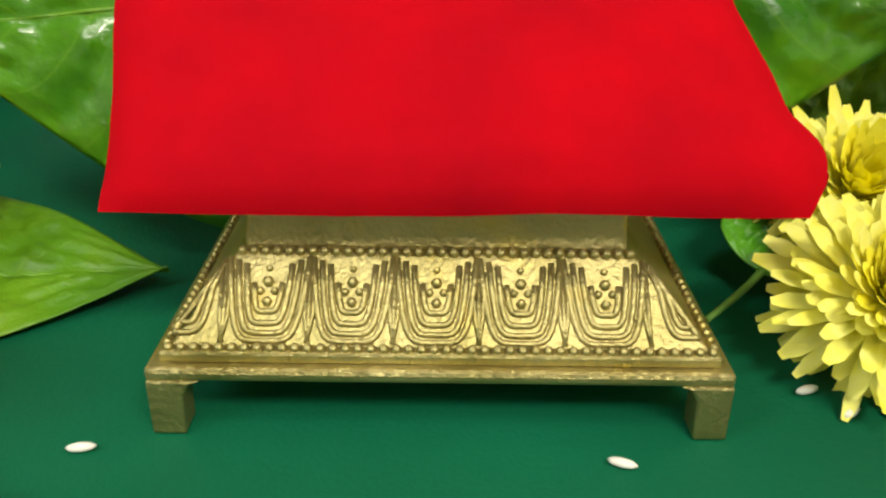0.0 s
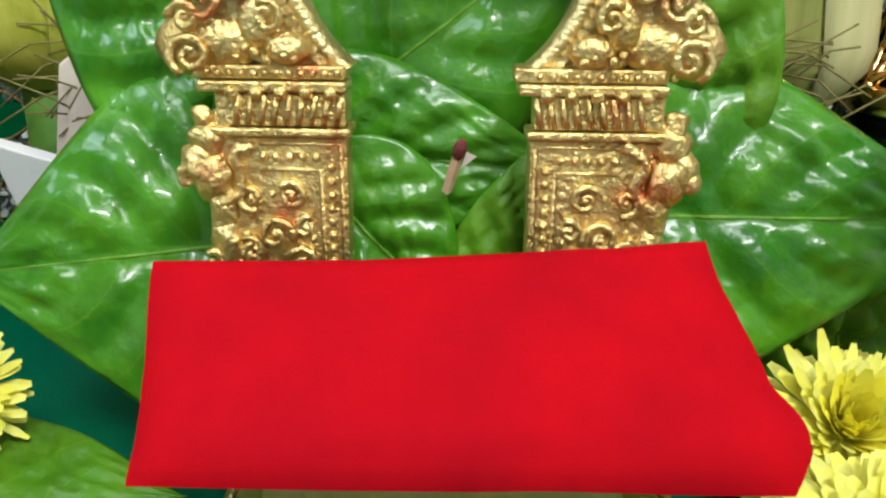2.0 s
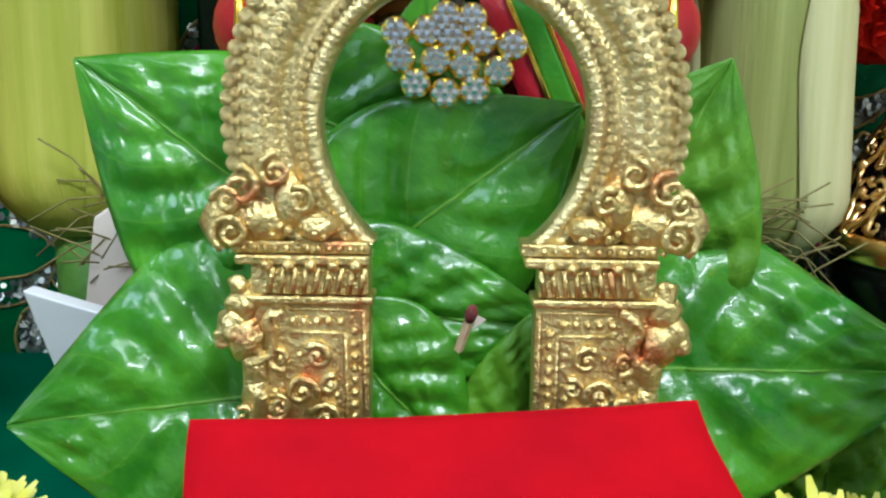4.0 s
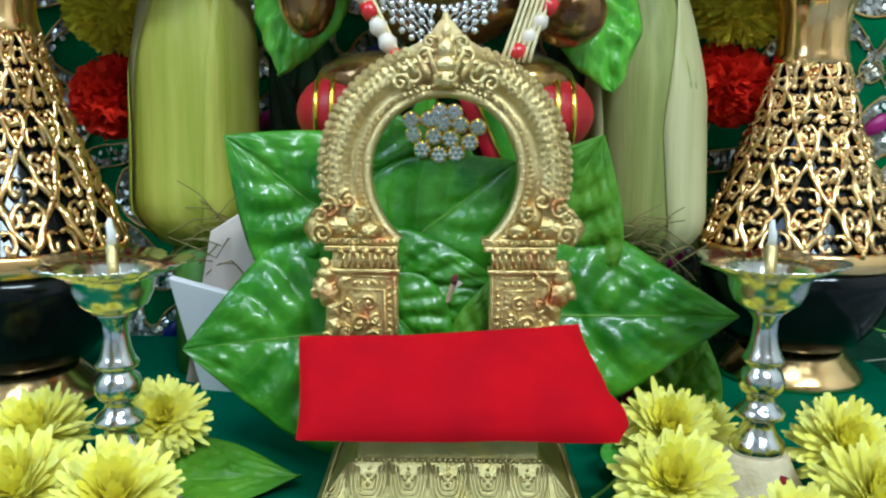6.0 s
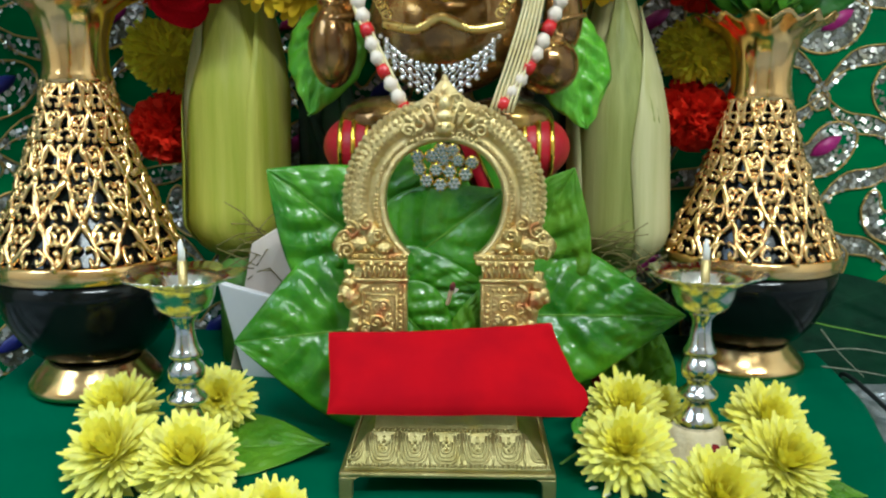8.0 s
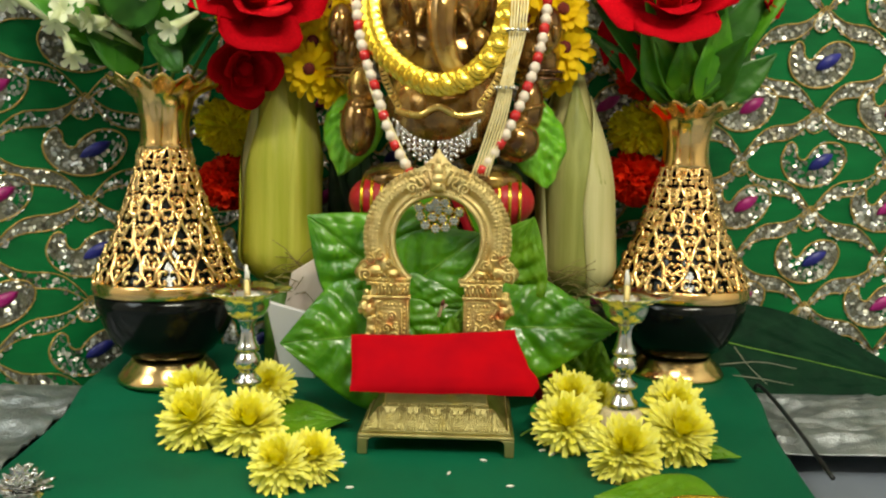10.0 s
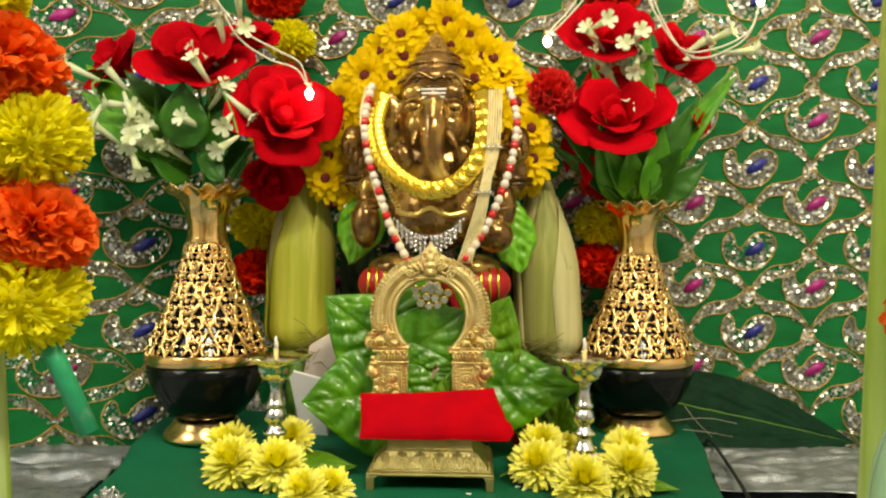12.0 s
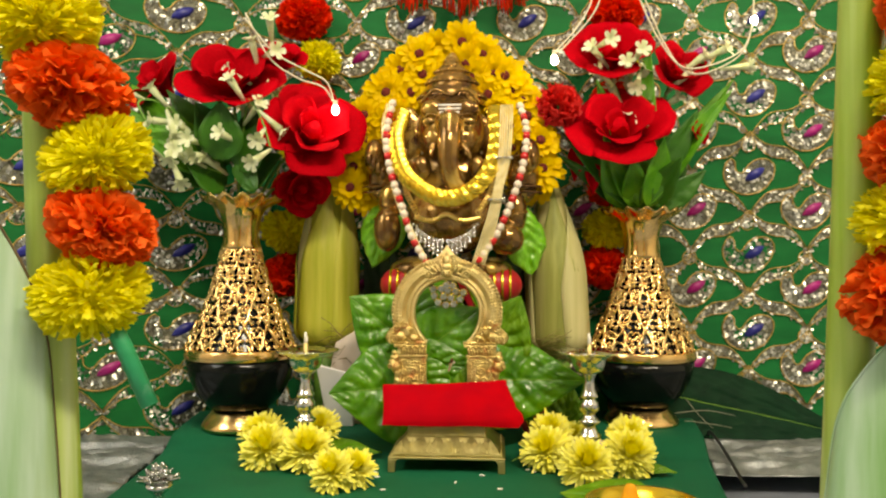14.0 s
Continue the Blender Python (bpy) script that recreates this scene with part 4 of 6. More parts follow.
# foliage behind the statue, the shade there mixed into its leaf green
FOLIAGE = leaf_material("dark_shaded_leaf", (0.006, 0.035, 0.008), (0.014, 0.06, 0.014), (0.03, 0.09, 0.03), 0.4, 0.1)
t = thing("foliage_bunch", "bunch of green leaves behind the statue, coloured darker for the shade there", "foliage")
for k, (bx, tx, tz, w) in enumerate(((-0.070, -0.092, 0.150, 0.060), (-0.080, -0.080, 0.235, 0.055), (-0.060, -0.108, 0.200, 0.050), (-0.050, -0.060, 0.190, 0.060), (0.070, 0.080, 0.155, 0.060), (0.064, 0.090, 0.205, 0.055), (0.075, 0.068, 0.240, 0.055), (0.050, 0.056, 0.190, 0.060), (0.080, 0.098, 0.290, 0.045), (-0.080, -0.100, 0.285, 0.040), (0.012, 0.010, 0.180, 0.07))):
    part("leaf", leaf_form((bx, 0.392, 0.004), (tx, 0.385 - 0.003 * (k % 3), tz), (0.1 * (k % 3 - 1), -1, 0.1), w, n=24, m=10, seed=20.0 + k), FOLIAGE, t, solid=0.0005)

maize_cob(-0.148, 0.352, 0.088, 0.225, 0.0325, 0.03, HUSK_L, 4, "yellow-green maize cob in its husk, standing upright", (HUSK_PALE, HUSK_L, HUSK_L, HUSK_OLIVE))
maize_cob(0.1160, 0.355, 0.082, 0.206, 0.0310, -0.05, HUSK_R, 9, "cream and olive maize cob in its husk, standing upright", (HUSK_R, HUSK_OLIVE, HUSK_PALE))
rnd = random.Random(5)
for cx, cy, cz in ((-0.116, 0.318, 0.098), (0.098, 0.312, 0.098)):
    f = Form()
    for k in range(46):
        a, b = rnd.uniform(-0.9, 0.9), rnd.uniform(-0.6, 0.8)
        p = Vector((cx + rnd.uniform(-0.012, 0.012), cy + rnd.uniform(-0.008, 0.008), cz + rnd.uniform(-0.03, 0.01)))
        d = Vector((math.cos(a) * (1 if cx > 0 else -1) * rnd.choice((1, 1, -1)), rnd.uniform(-0.3, 0.3), b)) * rnd.uniform(0.015, 0.034)
        f.tube([p, p + d * 0.5 + Vector((0, 0, 0.003)), p + d + Vector((0, 0, rnd.uniform(-0.008, 0.006)))], 0.00035, 4)
    tagged(part("maize_silk", f, SILK), "tuft of dry brown maize silk", "plant fibre", kind="stuff")

PAPER = material("white_card", (0.78, 0.76, 0.78), (0.86, 0.84, 0.85), 20, 0.75, bump=0.15, bump_scale=300)
WOODPALE = material("peeled_pale_wood", (0.62, 0.50, 0.42), (0.76, 0.66, 0.58), 30, 0.6, bump=0.3, bump_scale=200, stretch=(1, 1, 0.3))
t = thing("card_packet", "plain white card packet standing behind the leaves", "packet")
f = Form()
f.hull([(-0.136, 0.318, 0.001), (-0.108, 0.313, 0.001), (-0.108, 0.321, 0.001), (-0.136, 0.326, 0.001)], [(-0.146, 0.294, 0.078), (-0.110, 0.288, 0.070), (-0.110, 0.296, 0.070), (-0.146, 0.302, 0.078)])
part("packet", f, PAPER, t, smooth=False, bevel=0.0008)
t = thing("wood_piece", "pale peeled wood piece leaning behind the leaves", "wood")
f = Form()
f.hull([(-0.152, 0.330, 0.002), (-0.085, 0.324, 0.002), (-0.085, 0.336, 0.002), (-0.152, 0.342, 0.002)], [(-0.128, 0.312, 0.100), (-0.102, 0.304, 0.116), (-0.102, 0.316, 0.116), (-0.128, 0.324, 0.100)])
part("wood", f, WOODPALE, t, smooth=False, bevel=0.001)


# ---- matchstick stuck in the leaves ----
t = thing("matchstick", "brown-headed wooden matchstick pinned through the leaves", "match")
f = Form()
f.tube([(0.0002, 0.2260, 0.0825), (0.0026, 0.2215, 0.0915)], 0.00125, 4)
part("stick", f, material("match_wood", (0.62, 0.42, 0.24), (0.72, 0.52, 0.32), 300, 0.7), t, smooth=False)
f = Form()
f.ball((0.0031, 0.2205, 0.0935), (0.0016, 0.0018, 0.0030), 10, 8, Euler((0.5, 0.25, 0)).to_matrix())
part("head", f, material("match_head", (0.12, 0.022, 0.02), (0.17, 0.035, 0.03), 500, 0.85, bump=0.4, bump_scale=1500), t, "brown match head")
f = Form()
f.hull([(0.0034, 0.2235, 0.0885), (0.0068, 0.2225, 0.0915), (0.0046, 0.2230, 0.0925)], [(0.0034, 0.2240, 0.0885), (0.0068, 0.2230, 0.0915), (0.0046, 0.2235, 0.0925)])
part("splinter", f, WOODPALE, t, smooth=False)


# ---- statue ----
STATUE = material("brown_gilded_resin", (0.10, 0.040, 0.010), (0.46, 0.26, 0.06), 40, 0.12, 0.24, 0.7, 0.3, 200, spot=(0.92, 0.62, 0.14), spot_amount=0.95, spot_scale=28, coat=0.5)
GILT = material("gilt_paint", (0.84, 0.60, 0.16), (0.92, 0.70, 0.26), 80, 0.22, 0.35, 1.0)


def statue():
    f = Form()
    B = f.ball
    X = -0.002
    B((X, 0.292, 0.326), (0.037, 0.034, 0.040), 24, 16)
    B((X, 0.300, 0.362), (0.034, 0.030, 0.016), 24, 12)
    B((X, 0.302, 0.376), (0.026, 0.024, 0.014), 20, 12)
    B((X, 0.303, 0.389), (0.017, 0.016, 0.012), 20, 12)
    B((X, 0.303, 0.400), (0.008, 0.008, 0.009), 16, 10)
    for sd in (-1, 1):
        B((X + sd * 0.046, 0.304, 0.324), (0.017, 0.008, 0.030), 16, 12)
        B((X + sd * 0.017, 0.266, 0.345), (0.014, 0.010, 0.010), 14, 10)
        B((X + sd * 0.016, 0.266, 0.314), (0.012, 0.010, 0.014), 14, 10)
        B((X + sd * 0.076, 0.312, 0.280), (0.018, 0.018, 0.030), 16, 12)
        B((X + sd * 0.082, 0.300, 0.300), (0.012, 0.014, 0.020), 16, 12)
        B((X + sd * 0.036, 0.300, 0.180), (0.030, 0.028, 0.015), 20, 12)
    B((-0.067, 0.272, 0.222), (0.0145, 0.016, 0.024), 16, 12)
    B((-0.066, 0.284, 0.250), (0.012, 0.014, 0.02), 16, 12)
    B((0.056, 0.276, 0.212), (0.019, 0.018, 0.017), 16, 12)
    B((0.066, 0.290, 0.240), (0.012, 0.016, 0.024), 16, 12)
    B((X, 0.296, 0.235), (0.048, 0.040, 0.040), 24, 16)
    B((X, 0.306, 0.275), (0.056, 0.032, 0.034), 24, 16)
    f.tube(smooth_path([(X, 0.262, 0.335), (X, 0.249, 0.312), (X, 0.245, 0.290), (0.002, 0.245, 0.272), (0.008, 0.246, 0.264), (0.013, 0.247, 0.268)], 5), lambda s: 0.0135 - 0.0065 * s, 14)
    f.lathe([(0.0, 0.0), (0.070, 0.0), (0.072, 0.02), (0.062, 0.035), (0.060, 0.12), (0.072, 0.14), (0.075, 0.162), (0.0, 0.164)], (X, 0.345, 0), 40)
    ob = part("statue", f, STATUE)
    rm = ob.modifiers.new("remesh", "REMESH")
    rm.mode, rm.voxel_size, rm.use_smooth_shade = "VOXEL", 0.0017, True
    sm = ob.modifiers.new("smooth", "SMOOTH")
    sm.iterations, sm.factor = 6, 0.6
    bpy.context.view_layer.update()
    solid = bpy.data.meshes.new_from_object(ob.evaluated_get(bpy.context.evaluated_depsgraph_get()))
    n0 = len(solid.polygons)
    # eyes, tusks, crown ridges and jewels in gilt, in the same mesh
    g = Form()
    for sd in (-1, 1):
        g.ball((X + sd * 0.0205, 0.2530, 0.330), (0.0062, 0.0026, 0.0042), 12, 8)
        g.tube([(X + sd * 0.052 + 0.006 * math.cos(a), 0.292, 0.300 + 0.008 * math.sin(a)) for a in [2 * math.pi * q / 12 for q in range(12)]], 0.0016, 6, True)
        for zz in (0.262, 0.268, 0.300):
            g.tube([(X + sd * 0.078 + 0.0185 * math.cos(a), 0.311 + 0.0185 * math.sin(a), zz) for a in [2 * math.pi * q / 20 for q in range(20)]], 0.0017, 6, True)
        g.tube([(X + sd * 0.064 + 0.0150 * math.cos(a), 0.277 + 0.0165 * math.sin(a), 0.236 + 0.004 * math.cos(a)) for a in [2 * math.pi * q / 20 for q in range(20)]], 0.0016, 6, True)
        g.tube(smooth_path([(X + sd * 0.027, 0.2560, 0.334), (X + sd * 0.020, 0.2530, 0.338), (X + sd * 0.012, 0.2530, 0.336)], 5), 0.0009, 5)
        g.tube(smooth_path([(X + sd * 0.015, 0.2500, 0.307), (X + sd * 0.017, 0.2450, 0.300), (X + sd * 0.018, 0.2420, 0.294)], 4), lambda s: 0.0036 - 0.0026 * s, 8)
        g.ball((X + sd * 0.028, 0.262, 0.284), (0.010, 0.006, 0.012), 10, 8)
        g.tube(smooth_path([(X + sd * 0.030, 0.268, 0.352), (X + sd * 0.016, 0.262, 0.364), (X, 0.262, 0.358)], 6), 0.0016, 6)
        for k in range(4):
            g.ball((X + sd * (0.086 - 0.005 * k), 0.284, 0.296 - 0.005 * k), (0.0035, 0.003, 0.007), 8, 6)
    for k in range(26):
        a = math.pi * (1 + k / 25)
        g.ball((X + 0.0365 * math.cos(a), 0.302 + 0.0365 * math.sin(a), 0.361), 0.0019, 6, 4)
        g.ball((X + 0.0280 * math.cos(a), 0.302 + 0.0280 * math.sin(a), 0.377), 0.0016, 6, 4)
        g.ball((X + 0.0188 * math.cos(a), 0.302 + 0.0188 * math.sin(a), 0.389), 0.0014, 6, 4)
    g.lathe([(0.0350, 0.353), (0.0362, 0.358), (0.0348, 0.366), (0.0300, 0.369), (0.0276, 0.374), (0.0268, 0.381), (0.0200, 0.385), (0.0182, 0.391), (0.0120, 0.397), (0.0092, 0.402), (0.0040, 0.410), (0.0, 0.412)], (X, 0.302, 0), 36)
    for k in range(8):
        a = 2 * math.pi * k / 8
        g.ball((X + 0.0055 * math.cos(a), 0.287, 0.3985 + 0.0055 * math.sin(a)), 0.0021, 6, 4)
    white, dark = Form(), Form()
    for sd in (-1, 1):
        white.ball((X + sd * 0.0200, 0.2515, 0.3305), (0.0058, 0.0022, 0.0036), 12, 8)
        dark.ball((X + sd * 0.0195, 0.2497, 0.3303), (0.0022, 0.0012, 0.0026), 10, 6)
    white.tube(smooth_path([(X + 0.014, 0.2490, 0.306), (X + 0.019, 0.2430, 0.299), (X + 0.022, 0.2405, 0.291)], 5), lambda s: 0.0042 - 0.0028 * s, 8)
    white.ball((X - 0.017, 0.2480, 0.302), (0.0032, 0.003, 0.0055), 10, 8)
    for k in range(9):
        g.ball((X, 0.2435 + 0.0004 * k, 0.272 + 0.006 * k), 0.0011, 6, 4)
    bm = bmesh.new()
    bm.from_mesh(solid)
    for index, extra in ((1, g), (2, white), (3, dark)):
        vs = [bm.verts.new(p) for p in extra.v]
        for q in extra.f:
            if len(set(q)) > 2:
                try:
                    fc = bm.faces.new([vs[i] for i in q])
                    fc.material_index, fc.smooth = index, True
                except ValueError:
                    pass
    me = bpy.data.meshes.new("statue")
    bm.to_mesh(me)
    bm.free()
    me.materials.clear()
    me.materials.append(STATUE)
    me.materials.append(GILT)
    me.materials.append(WICK)
    me.materials.append(BLACK_GLAZE)
    me.shade_smooth()
    ob.modifiers.clear()
    ob.data = me
    tagged(ob, "brown and gilt seated statue with curved trunk and crown", "statue")


statue()
WHITE_PASTE = material("white_paste", (0.80, 0.78, 0.74), (0.86, 0.84, 0.80), 200, 0.8, bump=0.3, bump_scale=900)
t = thing("forehead_marks", "three white paste lines and a red dot on the statue's forehead", "paste marks")
for k in range(3):
    f = Form()
    f.tube(smooth_path([(-0.0140 + 0.001 * k, 0.2575 - 0.0005 * k, 0.3475 - 0.0038 * k), (-0.002, 0.2542 - 0.0006 * k, 0.3468 - 0.0038 * k), (0.0100 - 0.001 * k, 0.2575 - 0.0005 * k, 0.3478 - 0.0038 * k)], 6), 0.0010, 6)
    part("paste_line", f, WHITE_PASTE, t)
f = Form()
f.ball((-0.002, 0.2535, 0.3390), (0.0022, 0.0014, 0.0028), 10, 8)
part("red_dot", f, material("red_powder", (0.55, 0.02, 0.02), (0.65, 0.03, 0.02), 300, 0.9), t, "red dot")


# ---- what the statue wears ----
def along(path, step):
    """Points and directions at equal steps on a path."""
    out, need = [], 0.0
    for a, b in zip(path, path[1:]):
        d = b - a
        while need <= d.length:
            out.append((a + d.normalized() * need, d.normalized()))
            need += step
        need -= d.length
    return out


def disc(f, c, d, out, r, h, m=12):
    """A coin of radius r whose face looks along out."""
    out = out.normalized()
    s = d.cross(out).normalized()
    d = out.cross(s)
    ring = [(s * math.cos(2 * math.pi * k / m) + d * math.sin(2 * math.pi * k / m)) * r for k in range(m)]
    f.hull([c + q for q in ring], [c + q * 0.9 + out * h for q in ring])


NECK = smooth_path([(-0.050, 0.276, 0.338), (-0.053, 0.258, 0.312), (-0.044, 0.244, 0.281), (-0.024, 0.236, 0.262), (-0.002, 0.2335, 0.2545), (0.020, 0.236, 0.262), (0.037, 0.244, 0.284), (0.043, 0.258, 0.314), (0.040, 0.276, 0.342)], 14)
t = thing("coin_necklace", "gold necklace of overlapping coins round the statue's neck", "necklace")
proto = None
for k, (p, d) in enumerate(along(NECK, 0.0060)):
    inward = (Vector((-0.002, 0.26, 0.315)) - p)
    o = Vector((0, -1, 0.15)) + d * 0.28
    c = p - inward.normalized() * 0.0036 + Vector((0, -0.0011 * (k % 2), 0))
    if proto is None:
        f = Form()
        disc(f, Vector((0, 0, 0)), Vector((0, 0, 1)), Vector((0, -1, 0)), 0.0092, 0.0011, 16)
        disc(f, Vector((0, -0.0011, 0)), Vector((0, 0, 1)), Vector((0, -1, 0)), 0.0062, 0.0007, 14)
        proto = part("coin", f, GOLD_RICH, t)
        proto.matrix_basis = Matrix.Translation(c)
    else:
        share("coin", proto, t, Matrix.Translation(c) @ o.to_track_quat("-Y", "Z").to_matrix().to_4x4())
f = Form()
for p, d in along(NECK, 0.0030):
    inward = (Vector((-0.002, 0.26, 0.315)) - p).normalized()
    f.ball(p + inward * 0.0030 + Vector((0, -0.001, 0)), 0.0013, 6, 4)
part("bead_edge", f, GOLD_RICH, t)

REDBEAD = material("red_glass_bead", (0.50, 0.01, 0.015), (0.60, 0.02, 0.02), 100, 0.2, coat=0.4)
CREAM = material("cream_bead", (0.72, 0.60, 0.48), (0.82, 0.72, 0.60), 100, 0.4, bump=0.2)
PEARL = material("cream_gold_thread", (0.70, 0.58, 0.26), (0.82, 0.72, 0.42), 200, 0.35, metal=0.3, bump=0.3, bump_scale=900)
for keys in ([(-0.062, 0.272, 0.352), (-0.066, 0.256, 0.318), (-0.061, 0.246, 0.282), (-0.050, 0.240, 0.249), (-0.038, 0.236, 0.215), (-0.022, 0.232, 0.186)],
             [(0.070, 0.282, 0.350), (0.076, 0.266, 0.322), (0.072, 0.252, 0.286), (0.062, 0.243, 0.252), (0.046, 0.236, 0.216), (0.026, 0.232, 0.186)]):
    t = thing("bead_garland", "cream and red bead garland hanging down the statue", "garland", "bead garlands")
    path = smooth_path(keys, 10)
    protos = {}
    for k, (p, d) in enumerate(along(path, 0.0078)):
        red = k % 3 == 2
        m = Matrix.Translation(p) @ d.to_track_quat("Z", "Y").to_matrix().to_4x4()
        if red not in protos:
            f = Form()
            if red:
                f.lathe([(0.0, -0.0034), (0.0034, -0.0033), (0.0040, 0.0), (0.0034, 0.0033), (0.0, 0.0034)], seg=10)
            else:
                f.lathe([(0.0, -0.0042), (0.0026, -0.0038), (0.0043, 0.0), (0.0026, 0.0038), (0.0, 0.0042)], seg=10)
            protos[red] = part("bead", f, REDBEAD if red else CREAM, t)
            protos[red].matrix_basis = m
        else:
            share("bead", protos[red], t, m)
t = thing("thread_garland", "bundle of pale gold threads hanging over the statue's shoulder", "garland")
for k in range(6):
    dx = (k - 2.5) * 0.0023
    f = Form()
    f.tube(smooth_path([(0.056 + dx, 0.274, 0.350), (0.055 + dx, 0.252, 0.318), (0.053 + dx * 0.9, 0.243, 0.288), (0.048 + dx * 0.7, 0.238, 0.262), (0.041 + dx * 0.9, 0.234, 0.228), (0.028 + dx, 0.230, 0.186)], 8), lambda s, k=k: 0.00085 + 0.0001 * math.sin(40 * s + k), 6)
    part("thread", f, PEARL, t)
for z, x, y in ((0.292, 0.0535, 0.2425), (0.250, 0.0455, 0.2355)):
    f = Form()
    for k in range(12):
        a = 2 * math.pi * k / 12
        f.ball((x + 0.0075 * math.cos(a), y + 0.003 * math.sin(a), z), 0.0016, 6, 4)
    part("binding", f, SILVER, t)
t = thing("thread_garland", "thin pale gold threads hanging beside the bead garland", "garland")
for k in range(3):
    f = Form()
    f.tube(smooth_path([(-0.068 + 0.002 * k, 0.274, 0.352), (-0.070 + 0.002 * k, 0.256, 0.316), (-0.053 + 0.002 * k, 0.239, 0.248), (-0.024 + 0.002 * k, 0.231, 0.186)], 9), 0.0009, 6)
    part("thread", f, PEARL, t)

STONE = material("clear_paste_stone", (0.90, 0.91, 0.93), (0.98, 0.98, 0.99), 400, 0.06, 0.16, 0.85, coat=0.5)
t = thing("crescent_ornament", "silver openwork crescent ornament on the statue's belly", "ornament")
for sd in (-1, 1):
    f = Form()
    for i in range(7):
        for j in range(4):
            s = i / 6
            cx = -0.005 + sd * (0.003 + 0.026 * s)
            cz = 0.206 + 0.016 * s * s - j * 0.0048 * (1.0 - 0.35 * s) + 0.002
            f.ball((cx, 0.2470 - 0.004 * (1 - s), cz), 0.0017, 6, 5)
            if j < 3:
                f.tube([(cx, 0.2470 - 0.004 * (1 - s), cz), (cx - sd * 0.004 * (i > 0), 0.2470 - 0.004 * (1 - s), cz - 0.0048)], 0.0005, 4)
    for i in range(10):
        s = i / 9
        f.ball((-0.005 + sd * (0.002 + 0.030 * s), 0.2450, 0.2100 + 0.016 * s * s), 0.0015, 6, 5)
    part("wing", f, STONE, t)
t = thing("waist_chain", "thin gold chain and bar hung across the statue's belly", "chain")
for k, keys in enumerate(([(-0.047, 0.250, 0.285), (-0.044, 0.246, 0.258), (-0.033, 0.250, 0.236)], [(0.044, 0.250, 0.285), (0.040, 0.246, 0.258), (0.026, 0.250, 0.236)], [(-0.036, 0.252, 0.233), (-0.018, 0.248, 0.230), (-0.004, 0.2465, 0.236), (0.012, 0.248, 0.230), (0.030, 0.252, 0.233)])):
    f = Form()
    path = smooth_path(keys, 10)
    if k < 2:
        for i, (p, d) in enumerate(along(path, 0.0034)):
            f.tube([p + Vector((0.0026 * math.cos(a), -0.0008 * (i % 2), 0.0026 * math.sin(a))) for a in [2 * math.pi * q / 8 for q in range(8)]], 0.0007, 4, True)
    else:
        f.tube(path, 0.0028, 8)
    part("chain" if k < 2 else "bar", f, GILT, t)
SILKGREEN = material("bright_green_silk", (0.10, 0.36, 0.008), (0.20, 0.52, 0.03), 60, 0.25, 0.4, bump=0.6, bump_scale=200, stretch=(3, 1, 0.4), coat=0.3)
for sd, bx, tx, bz in ((-1, -0.066, -0.087, 0.262), (1, 0.066, 0.084, 0.254)):
    t = thing("silk_drape", "bright green glossy silk draped at the statue's side", "drape", "green silk drapes")
    f = leaf_form((bx, 0.302, bz), (tx, 0.298, bz - 0.080), (0.25 * sd, -1, 0.1), 0.052, cup=-0.2, droop=0.04, quilt=0.0045, n=44, m=26, round_base=1.05, seed=4.0 + sd, wavy=0.003)
    carve(f, 0.0018, 120)
    part("cloth", f, SILKGREEN, t, solid=0.0008)
t = thing("bolster", "red and gold cushion under the seated statue", "cushion")
CUSH = material("red_brocade", (0.36, 0.004, 0.014), (0.50, 0.008, 0.022), 60, 0.35, 0.5, bump=0.3)
for sd in (-1, 1):
    f = Form()
    f.ball((-0.002 + sd * 0.050, 0.294, 0.164), (0.025, 0.024, 0.020), 20, 14)
    part("roll", f, CUSH, t)
    for k in range(4):
        f = Form()
        q = sd * (0.038 + 0.008 * k)
        rr = 0.0206 * math.sqrt(max(0.05, 1 - ((q - sd * 0.050) / 0.0255) ** 2))
        f.tube([(-0.002 + q, 0.294 + 1.18 * rr * math.cos(a), 0.164 + rr * math.sin(a)) for a in [2 * math.pi * i / 16 for i in range(16)]], 0.0016, 5, True)
        part("gold_cord", f, GOLD_RICH, t)

# brooch hanging above the leaves
t = thing("brooch", "round brooch of clear stones in gold claws", "brooch")
STONE_PROTO = None
BX, BZ, BY = -0.0028, 0.1550, 0.2490
for qx, qz in ((-78, -62), (-13, -82), (52, -76), (-112, -5), (-34, -10), (30, -20), (104, -32), (-122, 52), (-54, 56), (2, 40), (68, 36), (134, 26), (-12, 88), (44, 84)):
    cx, cz = BX + 0.000118 * qx, BZ + 0.000115 * qz
    cy = BY + 0.12 * (cz - BZ)
    f = Form()
    f.lathe([(0.0, -0.0005), (0.0040, -0.0005), (0.0042, 0.0006), (0.0038, 0.0018), (0.0, 0.0020)], seg=14)
    f.v = [(cx + p[0], cy - p[2], cz + p[1]) for p in f.v]
    cup = part("claw", f, GOLD_RICH, t)
    for q, b in [(0, 0)] + [(0.0025, 60 * k) for k in range(6)]:
        m = Matrix.Translation((cx + q * math.cos(radians(b)), cy - 0.0023, cz + q * math.sin(radians(b))))
        if STONE_PROTO is None:
            f = Form()
            f.ball((0, 0, 0), (0.00145, 0.0012, 0.00145), 6, 4)
            STONE_PROTO = part("stone", f, STONE, cup, "clear cut stone", smooth=False)
            STONE_PROTO.matrix_basis = m
        else:
            share("stone", STONE_PROTO, cup, m)
f = Form()
